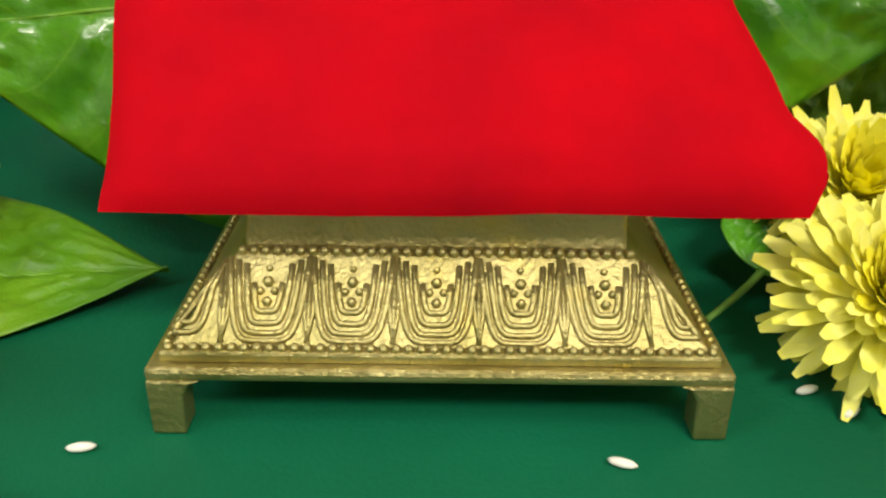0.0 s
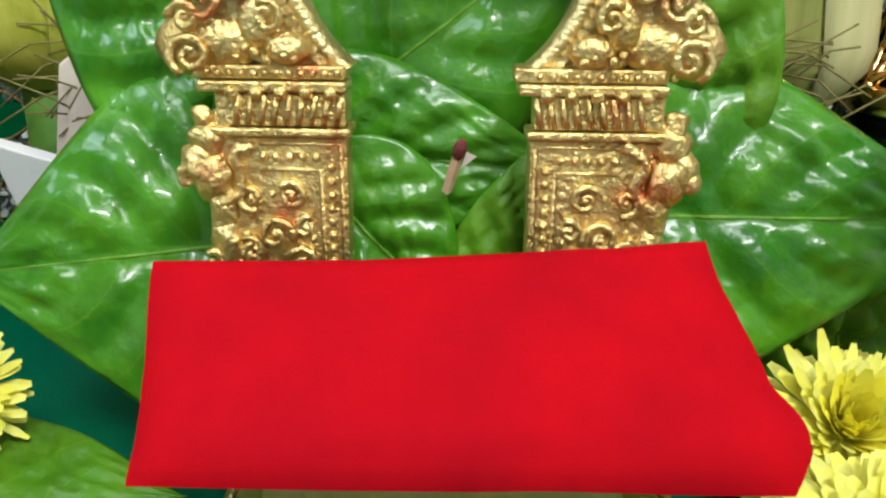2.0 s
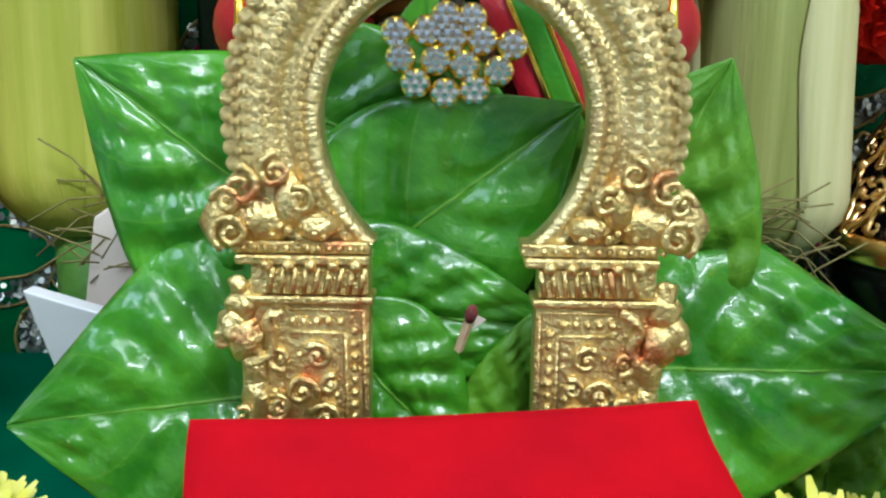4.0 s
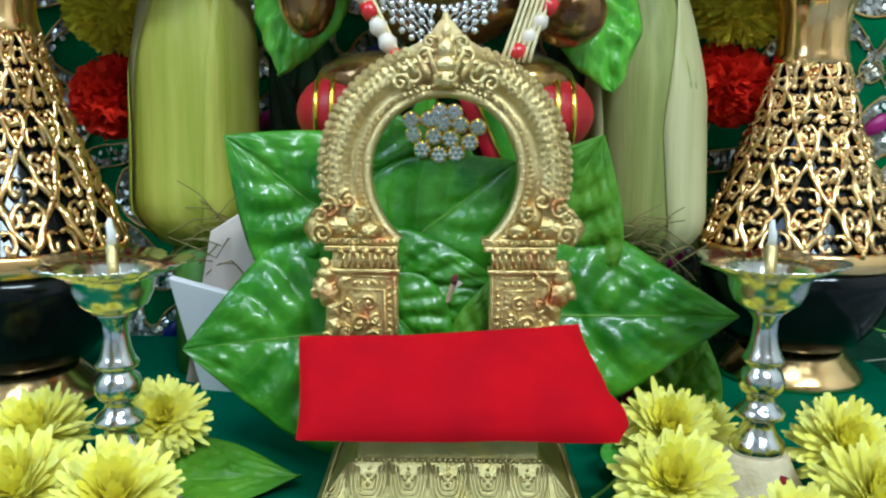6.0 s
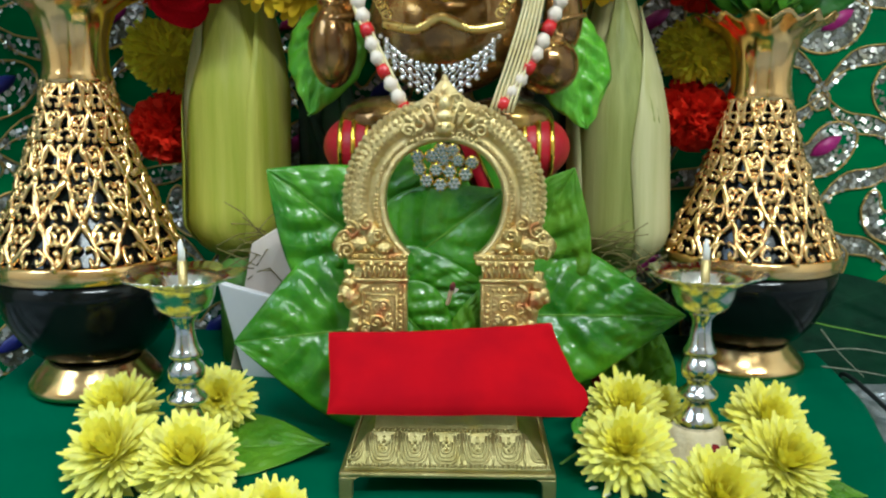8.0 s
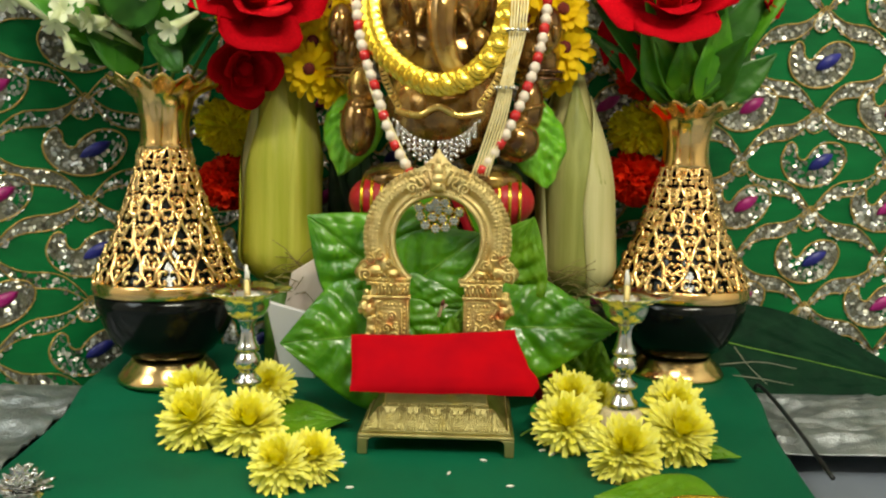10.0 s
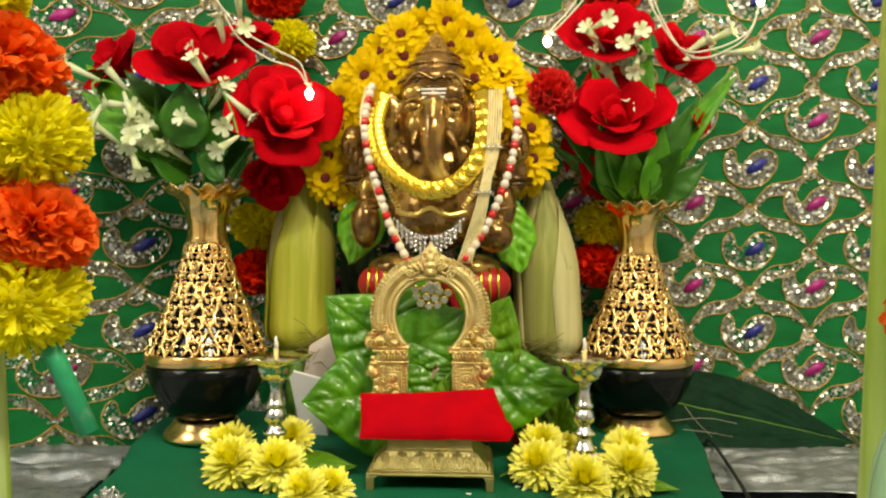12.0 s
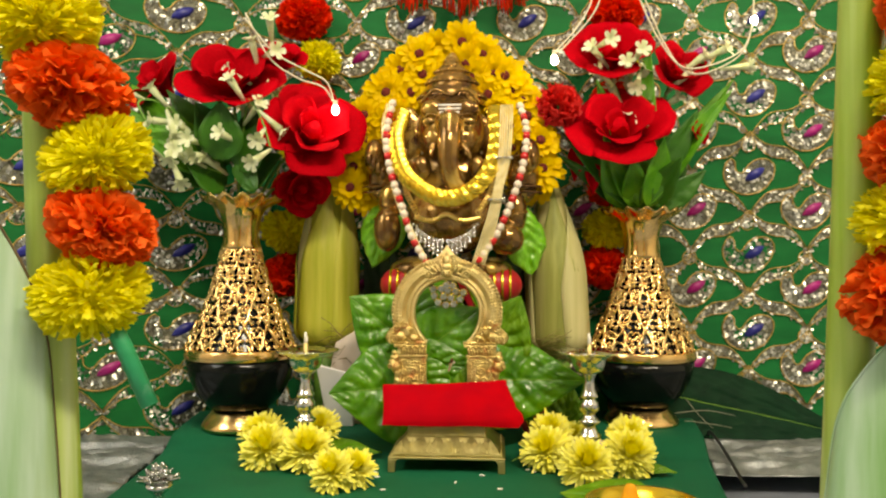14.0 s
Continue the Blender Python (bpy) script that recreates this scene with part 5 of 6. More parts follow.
f.tube([(BX - 0.0042 + 0.0030 * math.cos(a), BY - 0.001, BZ - 0.0165 + 0.0026 * math.sin(a)) for a in [2 * math.pi * k / 14 for k in range(14)]], 0.00045, 5, True)
part("ring", f, SILVER, t)

# hanging end of red silk beside the brooch
t = thing("silk_piece", "red silk piece with a green gold-edged border hanging behind the leaves", "cloth")
for nm, x0, x1, mt, yy in (("silk", 0.014, 0.046, CUSH, 0.2668), ("border", 0.0225, 0.0295, LEAF_MID, 0.2658), ("gold_edge", 0.0212, 0.0225, GOLD_RICH, 0.2655), ("gold_edge", 0.0295, 0.0308, GOLD_RICH, 0.2655)):
    f = Form()
    f.grid([[(x0 + (x1 - x0) * i / 6 - 0.45 * (z - 0.15), yy + 0.0010 * math.sin(260 * (x0 + (x1 - x0) * i / 6) + 20 * z), z) for i in range(7)] for z in [0.004 + 0.172 * j / 16 for j in range(17)]])
    part(nm, f, mt, t, solid=0.0005)


# ---- daisies round the statue's head ----
DAISY = material("golden_daisy_petal", (0.74, 0.46, 0.004), (0.84, 0.60, 0.010), 100, 0.6, 0.7, translucent=0.2, island=0.12, spec=0.2)
DAISY_EYE = material("maroon_flower_eye", (0.09, 0.008, 0.006), (0.18, 0.02, 0.01), 500, 0.9, bump=0.8, bump_scale=1500)


def daisy_forms(seed):
    rnd = random.Random(seed)
    f, e = Form(), Form()
    up = Vector((0, 0, 1))
    for cnt, ln, el in ((16, 0.021, 2), (14, 0.018, 18), (10, 0.012, 38)):
        for k in range(cnt):
            a = 2 * math.pi * (k + rnd.uniform(-0.3, 0.3)) / cnt
            o = Vector((math.cos(a), math.sin(a), 0))
            q = ln * rnd.uniform(0.85, 1.1)
            el2 = radians(el + rnd.uniform(-8, 8))
            strap(f, o * 0.002 + up * 0.002, o, up, q * math.cos(el2), 0.0066, q * math.sin(el2), -0.12 * q, rnd)
    e.ball((0, 0, 0.0042), (0.0048, 0.0048, 0.0034), 12, 8)
    for k in range(14):
        a = 2.4 * k
        e.ball((0.0012 * math.sqrt(k) * math.cos(a), 0.0012 * math.sqrt(k) * math.sin(a), 0.0072 - 0.00014 * k), 0.0007, 5, 4)
    return f, e


DK = [daisy_forms(2), daisy_forms(7)]
protos = []
t = thing("daisy_garland", "garland of golden daisies with dark eyes round the statue's head", "garland")
f = Form()
f.tube(smooth_path([(-0.10, 0.325, 0.272), (-0.095, 0.33, 0.33), (-0.06, 0.335, 0.385), (-0.005, 0.34, 0.412), (0.05, 0.335, 0.385), (0.085, 0.33, 0.33), (0.088, 0.325, 0.275)], 8), 0.003, 6)
part("string", f, STEM, t)
rnd = random.Random(12)
for k, (px, pz) in enumerate(((-101, 276), (-98, 305), (-90, 333), (-82, 359), (-64, 383), (-43, 400), (-20, 419), (4, 409), (27, 397), (50, 371), (67, 351), (80, 327), (88, 301), (86, 272), (-79, 318), (-64, 347), (-46, 371), (36, 368), (59, 333), (-34, 390), (18, 388), (-72, 298), (70, 300), (-90, 284), (74, 280), (-8, 396), (-56, 362), (46, 350), (-88, 260), (-74, 334), (62, 372), (8, 426), (-38, 412), (-96, 320), (78, 345), (30, 412), (-58, 396), (-110, 292), (-106, 322), (-98, 346), (-74, 372), (-30, 404), (12, 402), (42, 390), (74, 362), (92, 318), (94, 288), (-70, 316), (62, 312), (-112, 268), (54, 388), (-86, 306), (-50, 385))):
    m = pose(px / 1000, 0.318 + (0.012 if k < 14 else 0.0) + rnd.uniform(-0.004, 0.004), pz / 1000, 90 + rnd.uniform(-22, 14), rnd.uniform(-18, 18) + 120 * px / 1000, 60 * px / 1000) @ pose(0, 0, 0, 0, 0, rnd.uniform(0, 360)) @ Matrix.Diagonal((1.12, 1.12, 1.12, 1))
    if k < 2:
        a = part("daisy", DK[k][0], DAISY, t)
        b = part("eye", DK[k][1], DAISY_EYE, a, "maroon flower centre")
        a.matrix_basis = m
        protos.append((a, b))
    else:
        a, b = protos[k % 2]
        c = share("daisy", a, t, m)
        share("eye", b, c, Matrix())


# ---- sequin embroidery of the backdrop ----
SEQUIN = material("silver_gold_sequin", (0.30, 0.28, 0.20), (0.60, 0.62, 0.60), 90, 0.26, 0.46, 0.9, island=0.5)
GOLD_CORD = material("gold_embroidery_cord", (0.42, 0.28, 0.075), (0.58, 0.42, 0.15), 200, 0.35, 0.5, 0.8, bump=0.5, bump_scale=1500)
BLUE_SATIN = material("royal_blue_satin", (0.010, 0.014, 0.16), (0.02, 0.025, 0.26), 80, 0.35, 0.5, bump=0.3)
PINK_SATIN = material("magenta_satin", (0.26, 0.004, 0.12), (0.40, 0.008, 0.19), 80, 0.35, 0.5, bump=0.3)
rnd = random.Random(31)


def on_back(x, z, lift=0.0015):
    return Vector((x, back_y(x, z) - lift, z))


def sequin(f, x, z, r):
    c = on_back(x, z, 0.0022)
    nx, nz = rnd.uniform(-0.55, 0.55), rnd.uniform(-0.5, 0.6)
    o = Vector((nx, -1, nz)).normalized()
    s = o.cross(Vector((0, 0, 1))).normalized()
    d = s.cross(o)
    f.add([c + (s * math.cos(1.0472 * k) + d * math.sin(1.0472 * k)) * r for k in range(6)], [(0, 1, 2, 3, 4, 5)])


OUTLINE = [(-0.0265, 0.0165), (-0.0305, 0.004), (-0.026, -0.0105), (-0.014, -0.0200), (0.002, -0.0215), (0.017, -0.0150), (0.0265, -0.0020), (0.0285, 0.0110), (0.0215, 0.0190), (0.009, 0.0195), (-0.001, 0.0135), (-0.0075, 0.0045), (-0.0125, 0.0035), (-0.0165, 0.0085), (-0.0175, 0.0165), (-0.0220, 0.0200), (-0.0265, 0.0165)]
LOOP = smooth_path([(x, z, 0) for x, z in OUTLINE], 3)


def inside(px, pz, loop):
    hit = False
    for a, b in zip(loop, loop[1:]):
        if (a.y > pz) != (b.y > pz) and px < (b.x - a.x) * (pz - a.y) / (b.y - a.y) + a.x:
            hit = not hit
    return hit


DX, DZ, X0, Z0 = 0.0670, 0.0922, 0.344, 0.0135
seq, cords, tissue = Form(), Form(), Form()
for ci in range(-13, 5):
    xc = X0 + DX * ci
    if xc < -0.56 or xc > 0.62:
        continue
    blue = ci % 2 == 0
    for k in range(-1, 8):
        zc = Z0 + DZ * k + (0.0 if blue else DZ / 2 + 0.005)
        if zc < 0.0 or zc > 0.66:
            continue
        # paisley: tissue ground, gold outline, sequins, satin eye
        n0 = len(LOOP) - 1
        tissue.add([on_back(xc + p.x, zc + p.y, 0.0012) for p in LOOP[:-1]], [tuple(range(n0))])
        cords.tube([on_back(xc + p.x, zc + p.y, 0.002) for p in LOOP], 0.0010, 5)
        for _ in range(230):
            px, pz = rnd.uniform(-0.030, 0.028), rnd.uniform(-0.021, 0.020)
            if inside(px, pz, LOOP) and not (((px - 0.006) * 0.83 + (pz - 0.002) * 0.55) ** 2 / 0.0145 ** 2 + (-(px - 0.006) * 0.55 + (pz - 0.002) * 0.83) ** 2 / 0.0058 ** 2 < 1):
                sequin(seq, xc + px, zc + pz, rnd.uniform(0.0015, 0.0027))
        pet = Form()
        pts = []
        for i in range(16):
            a = 2 * math.pi * i / 16
            u, v = 0.0140 * math.cos(a), 0.0056 * math.sin(a) * (1 - 0.7 * math.cos(a) ** 4)
            pts.append((0.006 + u * 0.83 - v * 0.55, 0.002 + u * 0.55 + v * 0.83))
        pet.hull([on_back(xc + x, zc + z, 0.0012) for x, z in pts][::-1], [on_back(xc + 0.006 + (x - 0.006) * 0.86, zc + 0.002 + (z - 0.002) * 0.86, 0.0042) for x, z in pts][::-1])
        if abs(xc) < 0.56:
            part("satin_petal", pet, BLUE_SATIN if blue else PINK_SATIN, BACK, "royal blue satin petal" if blue else "magenta satin petal")
        # small round below, at the crossing
        for _ in range(34):
            a, q = rnd.uniform(0, 6.28), 0.0070 * math.sqrt(rnd.random())
            sequin(seq, xc - 0.002 + q * math.cos(a), zc + 0.0365 + q * math.sin(a), rnd.uniform(0.0012, 0.0021))
        cords.tube([on_back(xc - 0.002 + 0.0082 * math.cos(a), zc + 0.0365 + 0.0082 * math.sin(a), 0.0018) for a in [2 * math.pi * i / 12 for i in range(12)]], 0.0008, 4, True)
        # ogee strips to the neighbouring columns
        for sd in (-1, 1):
            path = []
            for i in range(12):
                s = i / 11
                x = xc + sd * DX * s
                z = zc - DZ / 2 + (DZ / 2) * s + 0.0065 * math.sin(2 * math.pi * s)
                path.append((x, z))
            for i, (x, z) in enumerate(path[:-1]):
                wd = 0.0052 * math.sin(math.pi * (i + 0.5) / 11) + 0.0012
                for _ in range(8):
                    sequin(seq, x + sd * DX / 11 * rnd.random(), z + rnd.uniform(-wd, wd), rnd.uniform(0.0013, 0.0024))
            tissue.grid([[on_back(x, z + e * (0.0060 * math.sin(math.pi * i / 11) + 0.0010), 0.0012) for e in (-1, 1)] for i, (x, z) in enumerate(path)])
            for e in (-1, 1):
                cords.tube([on_back(x, z + e * (0.0060 * math.sin(math.pi * i / 11) + 0.0012), 0.002) for i, (x, z) in enumerate(path)], 0.0008, 4)
TISSUE = material("dull_gold_tissue", (0.12, 0.12, 0.08), (0.25, 0.25, 0.19), 300, 0.4, 0.6, 0.6, bump=0.8, bump_scale=900)
tagged(part("tissue_ground", tissue, TISSUE, BACK, smooth=False), "dull gold tissue under the sequins", kind="stuff")
tagged(part("sequins", seq, SEQUIN, BACK, smooth=False), "silver and gold sequins", kind="stuff")
tagged(part("gold_cord", cords, GOLD_CORD, BACK), "couched gold cord", kind="stuff")


# ---- silver border cloth on the floor beside the board ----
def crumple(name, x0, x1, y0, y1, z, seed, label, skew):
    rows = []
    for i in range(71):
        v = i / 70
        row = []
        for j in range(111):
            u = j / 110
            x = x0 + (x1 - x0) * u + skew * v
            y = y0 + (y1 - y0) * v + 0.012 * noise.noise((u * 4, seed, 0))
            h = 0.011 * (1 - 2 * abs(noise.noise((x * 7 + y * 9, y * 22 - x * 5, seed)))) * 0.7 + 0.0030 * (1 - 2.4 * abs(noise.noise((x * 26 + y * 30, y * 75 - x * 20, seed)))) + 0.0016 * noise.noise((x * 130, y * 130, seed))
            row.append((x, y, z + h * min(1, 6 * min(v, 1 - v) + 0.2)))
        rows.append(row)
    f = Form()
    f.grid(rows)
    t = thing(name, label, "cloth")
    part("cloth", f, SILVER_CLOTH, t, solid=0.0006)
    return t


crumple("silver_cloth", 0.252, 0.70, 0.215, 0.375, -0.012, 3.0, "crumpled silver tissue cloth lying beside the green board", 0.018)
crumple("silver_cloth", -0.66, -0.272, 0.08, 0.340, -0.012, 7.0, "crumpled silver tissue cloth lying beside the green board", -0.033)


# ---- paper pom-pom garlands ----
POM_Y = material("yellow_paper_petal", (0.95, 0.86, 0.02), (0.98, 0.93, 0.09), 90, 0.6, 0.7, translucent=0.42, island=0.15, spec=0.2)
POM_O = material("orange_paper_petal", (0.93, 0.105, 0.016), (0.97, 0.20, 0.03), 90, 0.6, 0.7, translucent=0.28, island=0.18, spec=0.2)
POM_R = material("red_paper_petal", (0.82, 0.016, 0.006), (0.92, 0.05, 0.010), 90, 0.6, 0.7, translucent=0.28, island=0.18, spec=0.2)


def pompom_form(seed, spiky):
    """A ball of frilled petals with unit radius."""
    r = random.Random(seed)
    f = Form()
    n = 520 if spiky else 380
    f.ball((0, 0, 0), 0.55, 12, 8)
    for i in range(n):
        zz = 1 - 2 * (i + 0.5) / n
        a = 2.39996 * i
        q = math.sqrt(1 - zz * zz)
        o = Vector((q * math.cos(a), q * math.sin(a), zz))
        o = (o + Vector((r.uniform(-0.18, 0.18), r.uniform(-0.18, 0.18), r.uniform(-0.18, 0.18)))).normalized()
        t1 = o.orthogonal().normalized()
        t1.rotate(Matrix.Rotation(r.uniform(0, 6.28), 3, o))
        t2 = o.cross(t1)
        ln = r.uniform(0.46, 0.60)
        w = r.uniform(0.030, 0.058) if spiky else r.uniform(0.085, 0.135)
        bend = r.uniform(-0.16, 0.22)
        rows = []
        for k in range(4):
            s = k / 3
            c = o * (0.46 + ln * s) + t2 * (bend * s * s)
            ww = w * (0.5 + 0.9 * s)
            jag = 0.0 if k < 3 else 0.06
            rows.append([c + t1 * (ww * v) + t2 * (0.25 * ww * (v * v - 0.5) + 0.05 * s * math.sin(5 * v + i)) - o * (jag * (abs(v) + 0.6 * ((i + int(4 * v)) % 2))) for v in (-1, -0.33, 0.33, 1)])
        f.grid(rows)
    return f


POMS = {"y": None, "o": None, "r": None}
GREENTUBE = material("green_plastic_sleeve", (0.01, 0.30, 0.12), (0.02, 0.38, 0.17), 60, 0.35, spot=(0.7, 0.75, 0.7), spot_amount=0.8, spot_scale=28)


def pom_garland(label, balls, seed):
    t = thing("flower_garland", label, "garland", "paper flower garlands")
    s = Form()
    pts = [Vector(b[1]) for b in balls]
    s.tube([pts[0] + Vector((0, 0, 0.05))] + pts, 0.0012, 6)
    part("string", s, STEM, t)
    r = random.Random(seed)
    for kind, c, rad, flat in balls:
        m = Matrix.Translation(c) @ pose(0, 0, 0, r.uniform(-20, 20), r.uniform(-20, 20), r.uniform(0, 360)) @ Matrix.Diagonal((rad, rad, rad * flat, 1))
        if POMS[kind] is None:
            ob = part("pompom", pompom_form({"y": 4, "o": 5, "r": 6}[kind], kind == "y"), {"y": POM_Y, "o": POM_O, "r": POM_R}[kind], t)
            ob.matrix_basis = m
            POMS[kind] = ob
        else:
            ob = share("pompom", POMS[kind], t, m)
        ob["label"] = {"y": "yellow", "o": "orange", "r": "red"}[kind] + " frilled paper flower"
    return t


g = pom_garland("garland of yellow and orange paper flowers hung on a banana stem", [
    ("o", (-0.2364, -0.118, 0.3756), 0.0337, 0.78), ("y", (-0.2214, -0.118, 0.3335), 0.0374, 0.75), ("o", (-0.2027, -0.118, 0.2933), 0.0360, 0.74), ("y", (-0.1854, -0.118, 0.2521), 0.0337, 0.76), ("o", (-0.1826, -0.118, 0.2119), 0.0327, 0.76), ("y", (-0.1896, -0.118, 0.1726), 0.0355, 0.78)], 1)
s = Form()
s.tube([(-0.178, -0.116, 0.156), (-0.172, -0.114, 0.143), (-0.155, -0.114, 0.107)], 0.0053, 10)
part("sleeve", s, GREENTUBE, g, "green plastic sleeve with a white patch")
pom_garland("garland of yellow and orange paper flowers hung on a banana stem", [
    ("y", (0.2870, -0.136, 0.364), 0.035, 0.74), ("o", (0.2840, -0.132, 0.327), 0.035, 0.74), ("y", (0.2810, -0.128, 0.29), 0.035, 0.74), ("o", (0.2790, -0.125, 0.252), 0.035, 0.72), ("y", (0.2760, -0.122, 0.2145), 0.035, 0.72), ("o", (0.2700, -0.118, 0.177), 0.035, 0.8)], 2)
pom_garland("garland of red and yellow paper flowers hung on the backdrop", [
    ("r", (-0.182, 0.385, 0.474), 0.034, 0.8), ("y", (-0.166, 0.385, 0.424), 0.030, 0.8), ("r", (-0.172, 0.385, 0.374), 0.030, 0.8), ("y", (-0.182, 0.385, 0.324), 0.030, 0.8), ("r", (-0.190, 0.385, 0.272), 0.030, 0.8), ("y", (-0.199, 0.385, 0.222), 0.034, 0.80), ("r", (-0.200, 0.385, 0.172), 0.031, 0.85)], 3)
pom_garland("garland of red and yellow paper flowers hung on the backdrop", [
    ("r", (0.182, 0.388, 0.476), 0.033, 0.8), ("y", (0.180, 0.388, 0.426), 0.030, 0.8), ("r", (0.180, 0.388, 0.376), 0.030, 0.8), ("y", (0.178, 0.388, 0.326), 0.030, 0.8), ("r", (0.178, 0.388, 0.276), 0.030, 0.8), ("y", (0.174, 0.388, 0.227), 0.031, 0.80), ("r", (0.170, 0.388, 0.182), 0.030, 0.85)], 4)
# red fringe at the top of the backdrop
t = thing("tinsel_fringe", "red tinsel fringe hanging at the top of the backdrop", "fringe")
for c in range(3):
    f = Form()
    for k in range(40):
        x = -0.052 + 0.055 * c + rnd.uniform(-0.024, 0.024)
        z1 = 0.478 + 0.014 * abs(x - (-0.052 + 0.055 * c)) / 0.024 + rnd.uniform(-0.006, 0.008) + 0.004 * abs(c - 1)
        f.tube([(x * 0.98, 0.405 + rnd.uniform(-0.006, 0.004), 0.545), (x, 0.398 + rnd.uniform(-0.008, 0.006), 0.5 * (0.545 + z1)), (x + rnd.uniform(-0.004, 0.004), 0.396 + rnd.uniform(-0.008, 0.006), z1)], 0.0009, 4)
    part("tassel", f, POM_R, t)


# ---- banana stems at the front corners ----
STEMSKIN = material("pale_green_banana_stem", (0.26, 0.42, 0.03), (0.46, 0.60, 0.16), 18, 0.3, 0.45, bump=0.15, bump_scale=60, stretch=(5, 5, 0.25), coat=0.2, spot=(0.66, 0.74, 0.48), spot_amount=0.6, spot_scale=10)
SHEATH = material("whitish_banana_sheath", (0.20, 0.40, 0.15), (0.50, 0.66, 0.54), 14, 0.35, 0.5, bump=0.15, bump_scale=60, stretch=(4, 4, 0.3), coat=0.15, spot=(0.26, 0.42, 0.10), spot_amount=0.7, spot_scale=12)
EDGE = material("brown_dry_edge", (0.10, 0.07, 0.03), (0.18, 0.13, 0.06), 90, 0.8)


def banana_stem(sd, foot, head, r, sheath_x, sheath_top, label):
    t = thing("banana_plant", label, "plant stem", "banana stems")
    f = Form()
    path = smooth_path([foot, tuple(Vector(foot).lerp(Vector(head), 0.5) + Vector((0.001 * sd, 0, 0))), head], 8)
    f.tube(path, lambda s: r * (1.12 - 0.2 * s), 18)
    part("stem", f, STEMSKIN, t)
    rows = []
    for i in range(33):
        u = i / 32
        z = -0.03 + (sheath_top + 0.03) * u
        half = 2.2 * (1 if u < 0.55 else max(0.02, 1 - ((u - 0.55) / 0.45) ** 1.5))
        q = 0.031 * (1.08 - 0.35 * u)
        row = []
        for j in range(19):
            v = -1 + 2 * j / 18
            a = radians(-90 + 20 * sd) + half * v
            row.append((sheath_x + sd * (0.004 + 0.012 * u * u) + q * math.cos(a), foot[1] - 0.020 + q * math.sin(a) * 0.6, z))
        rows.append(row)
    g = Form()
    g.grid(rows)
    part("sheath", g, SHEATH, t, "pale whitish leaf sheath", solid=0.0012)
    e = Form()
    e.tube([r_[0] for r_ in rows], 0.0008, 5)
    e.tube([r_[-1] for r_ in rows], 0.0008, 5)
    part("sheath_edge", e, EDGE if sd < 0 else SHEATH, t, "dry brown edge" if sd < 0 else "")
    return t


banana_stem(-1, (-0.2180, -0.092, -0.03), (-0.235, -0.104, 0.52), 0.0125, -0.2370, 0.243, "pale green banana plant stem standing at the altar corner")
banana_stem(1, (0.2490, -0.084, -0.03), (0.2560, -0.108, 0.52), 0.0125, 0.2560, 0.168, "pale green banana plant stem standing at the altar corner")


# ---- artificial flowers in the vases ----
ROSE = material("red_velvet_petal", (0.40, 0.0, 0.006), (0.56, 0.001, 0.010), 30, 0.75, 0.85, bump=0.1, bump_scale=500, translucent=0.10, vary=0.12, spec=0.06)
CARN = material("bright_red_petal", (0.70, 0.015, 0.02), (0.80, 0.04, 0.04), 50, 0.5, 0.65, translucent=0.15, island=0.12)
JASMINE = material("white_petal", (0.66, 0.74, 0.36), (0.86, 0.87, 0.72), 90, 0.6, translucent=0.2)


def rose_petal(r0, r1, h, half, curl, seed):
    f = Form()
    rows = []
    for i in range(9):
        v = i / 8
        row = []
        for j in range(11):
            u = -1 + 2 * j / 10
            edge = 1 - 0.07 * u * u - 0.13 * abs(u) ** 7 + 0.09 * noise.noise((u * 1.3, v, seed))
            vv = v * edge
            rad = r0 + (r1 - r0) * vv ** 1.4 + curl * max(0, vv - 0.7) ** 1.3
            a = half * u * (0.45 + 0.55 * math.sin(math.pi * min(1, 0.15 + 0.75 * v)))
            z = h * vv - 1.6 * curl * max(0, vv - 0.78) ** 1.5 + (0.05 + 0.20 * v) * h * noise.noise((u * 1.9, v * 1.6, seed + 3))
            row.append((rad * math.cos(a), rad * math.sin(a), z))
        rows.append(row)
    f.grid(rows)
    return f


def rose(parent, at, aim, size, open_=1.0):
    base = Matrix.Translation(at) @ Vector(aim).to_track_quat("Z", "Y").to_matrix().to_4x4() @ Matrix.Diagonal((size, size, size, 1))
    core = Form()
    core.lathe([(0.0, -0.15), (0.12, -0.12), (0.22, 0.1), (0.20, 0.5), (0.11, 0.72), (0.0, 0.66)], seg=14)
    head = part("rose", core, ROSE, parent, "large red artificial rose")
    head.matrix_basis = base
    a = 0.0
    for k, (r0, r1, h, half, curl) in enumerate([(0.10, 0.34, 0.78, 1.50, 0.10)] * 2 + [(0.14, 0.70 * open_, 0.92, 1.45, 0.22)] * 3 + [(0.16, 1.06 * open_, 0.66, 1.35, 0.34)] * 4):
        p = part("petal", rose_petal(r0, r1, h, half, curl, k + at[0] * 50), ROSE, head, solid=0.012)
        a += 2.2 if k < 5 else 1.66 + 0.3 * math.sin(5.1 * k + 40 * at[0])
        p.matrix_basis = pose(0, 0, 0, 0, 0, math.degrees(a))
    return head


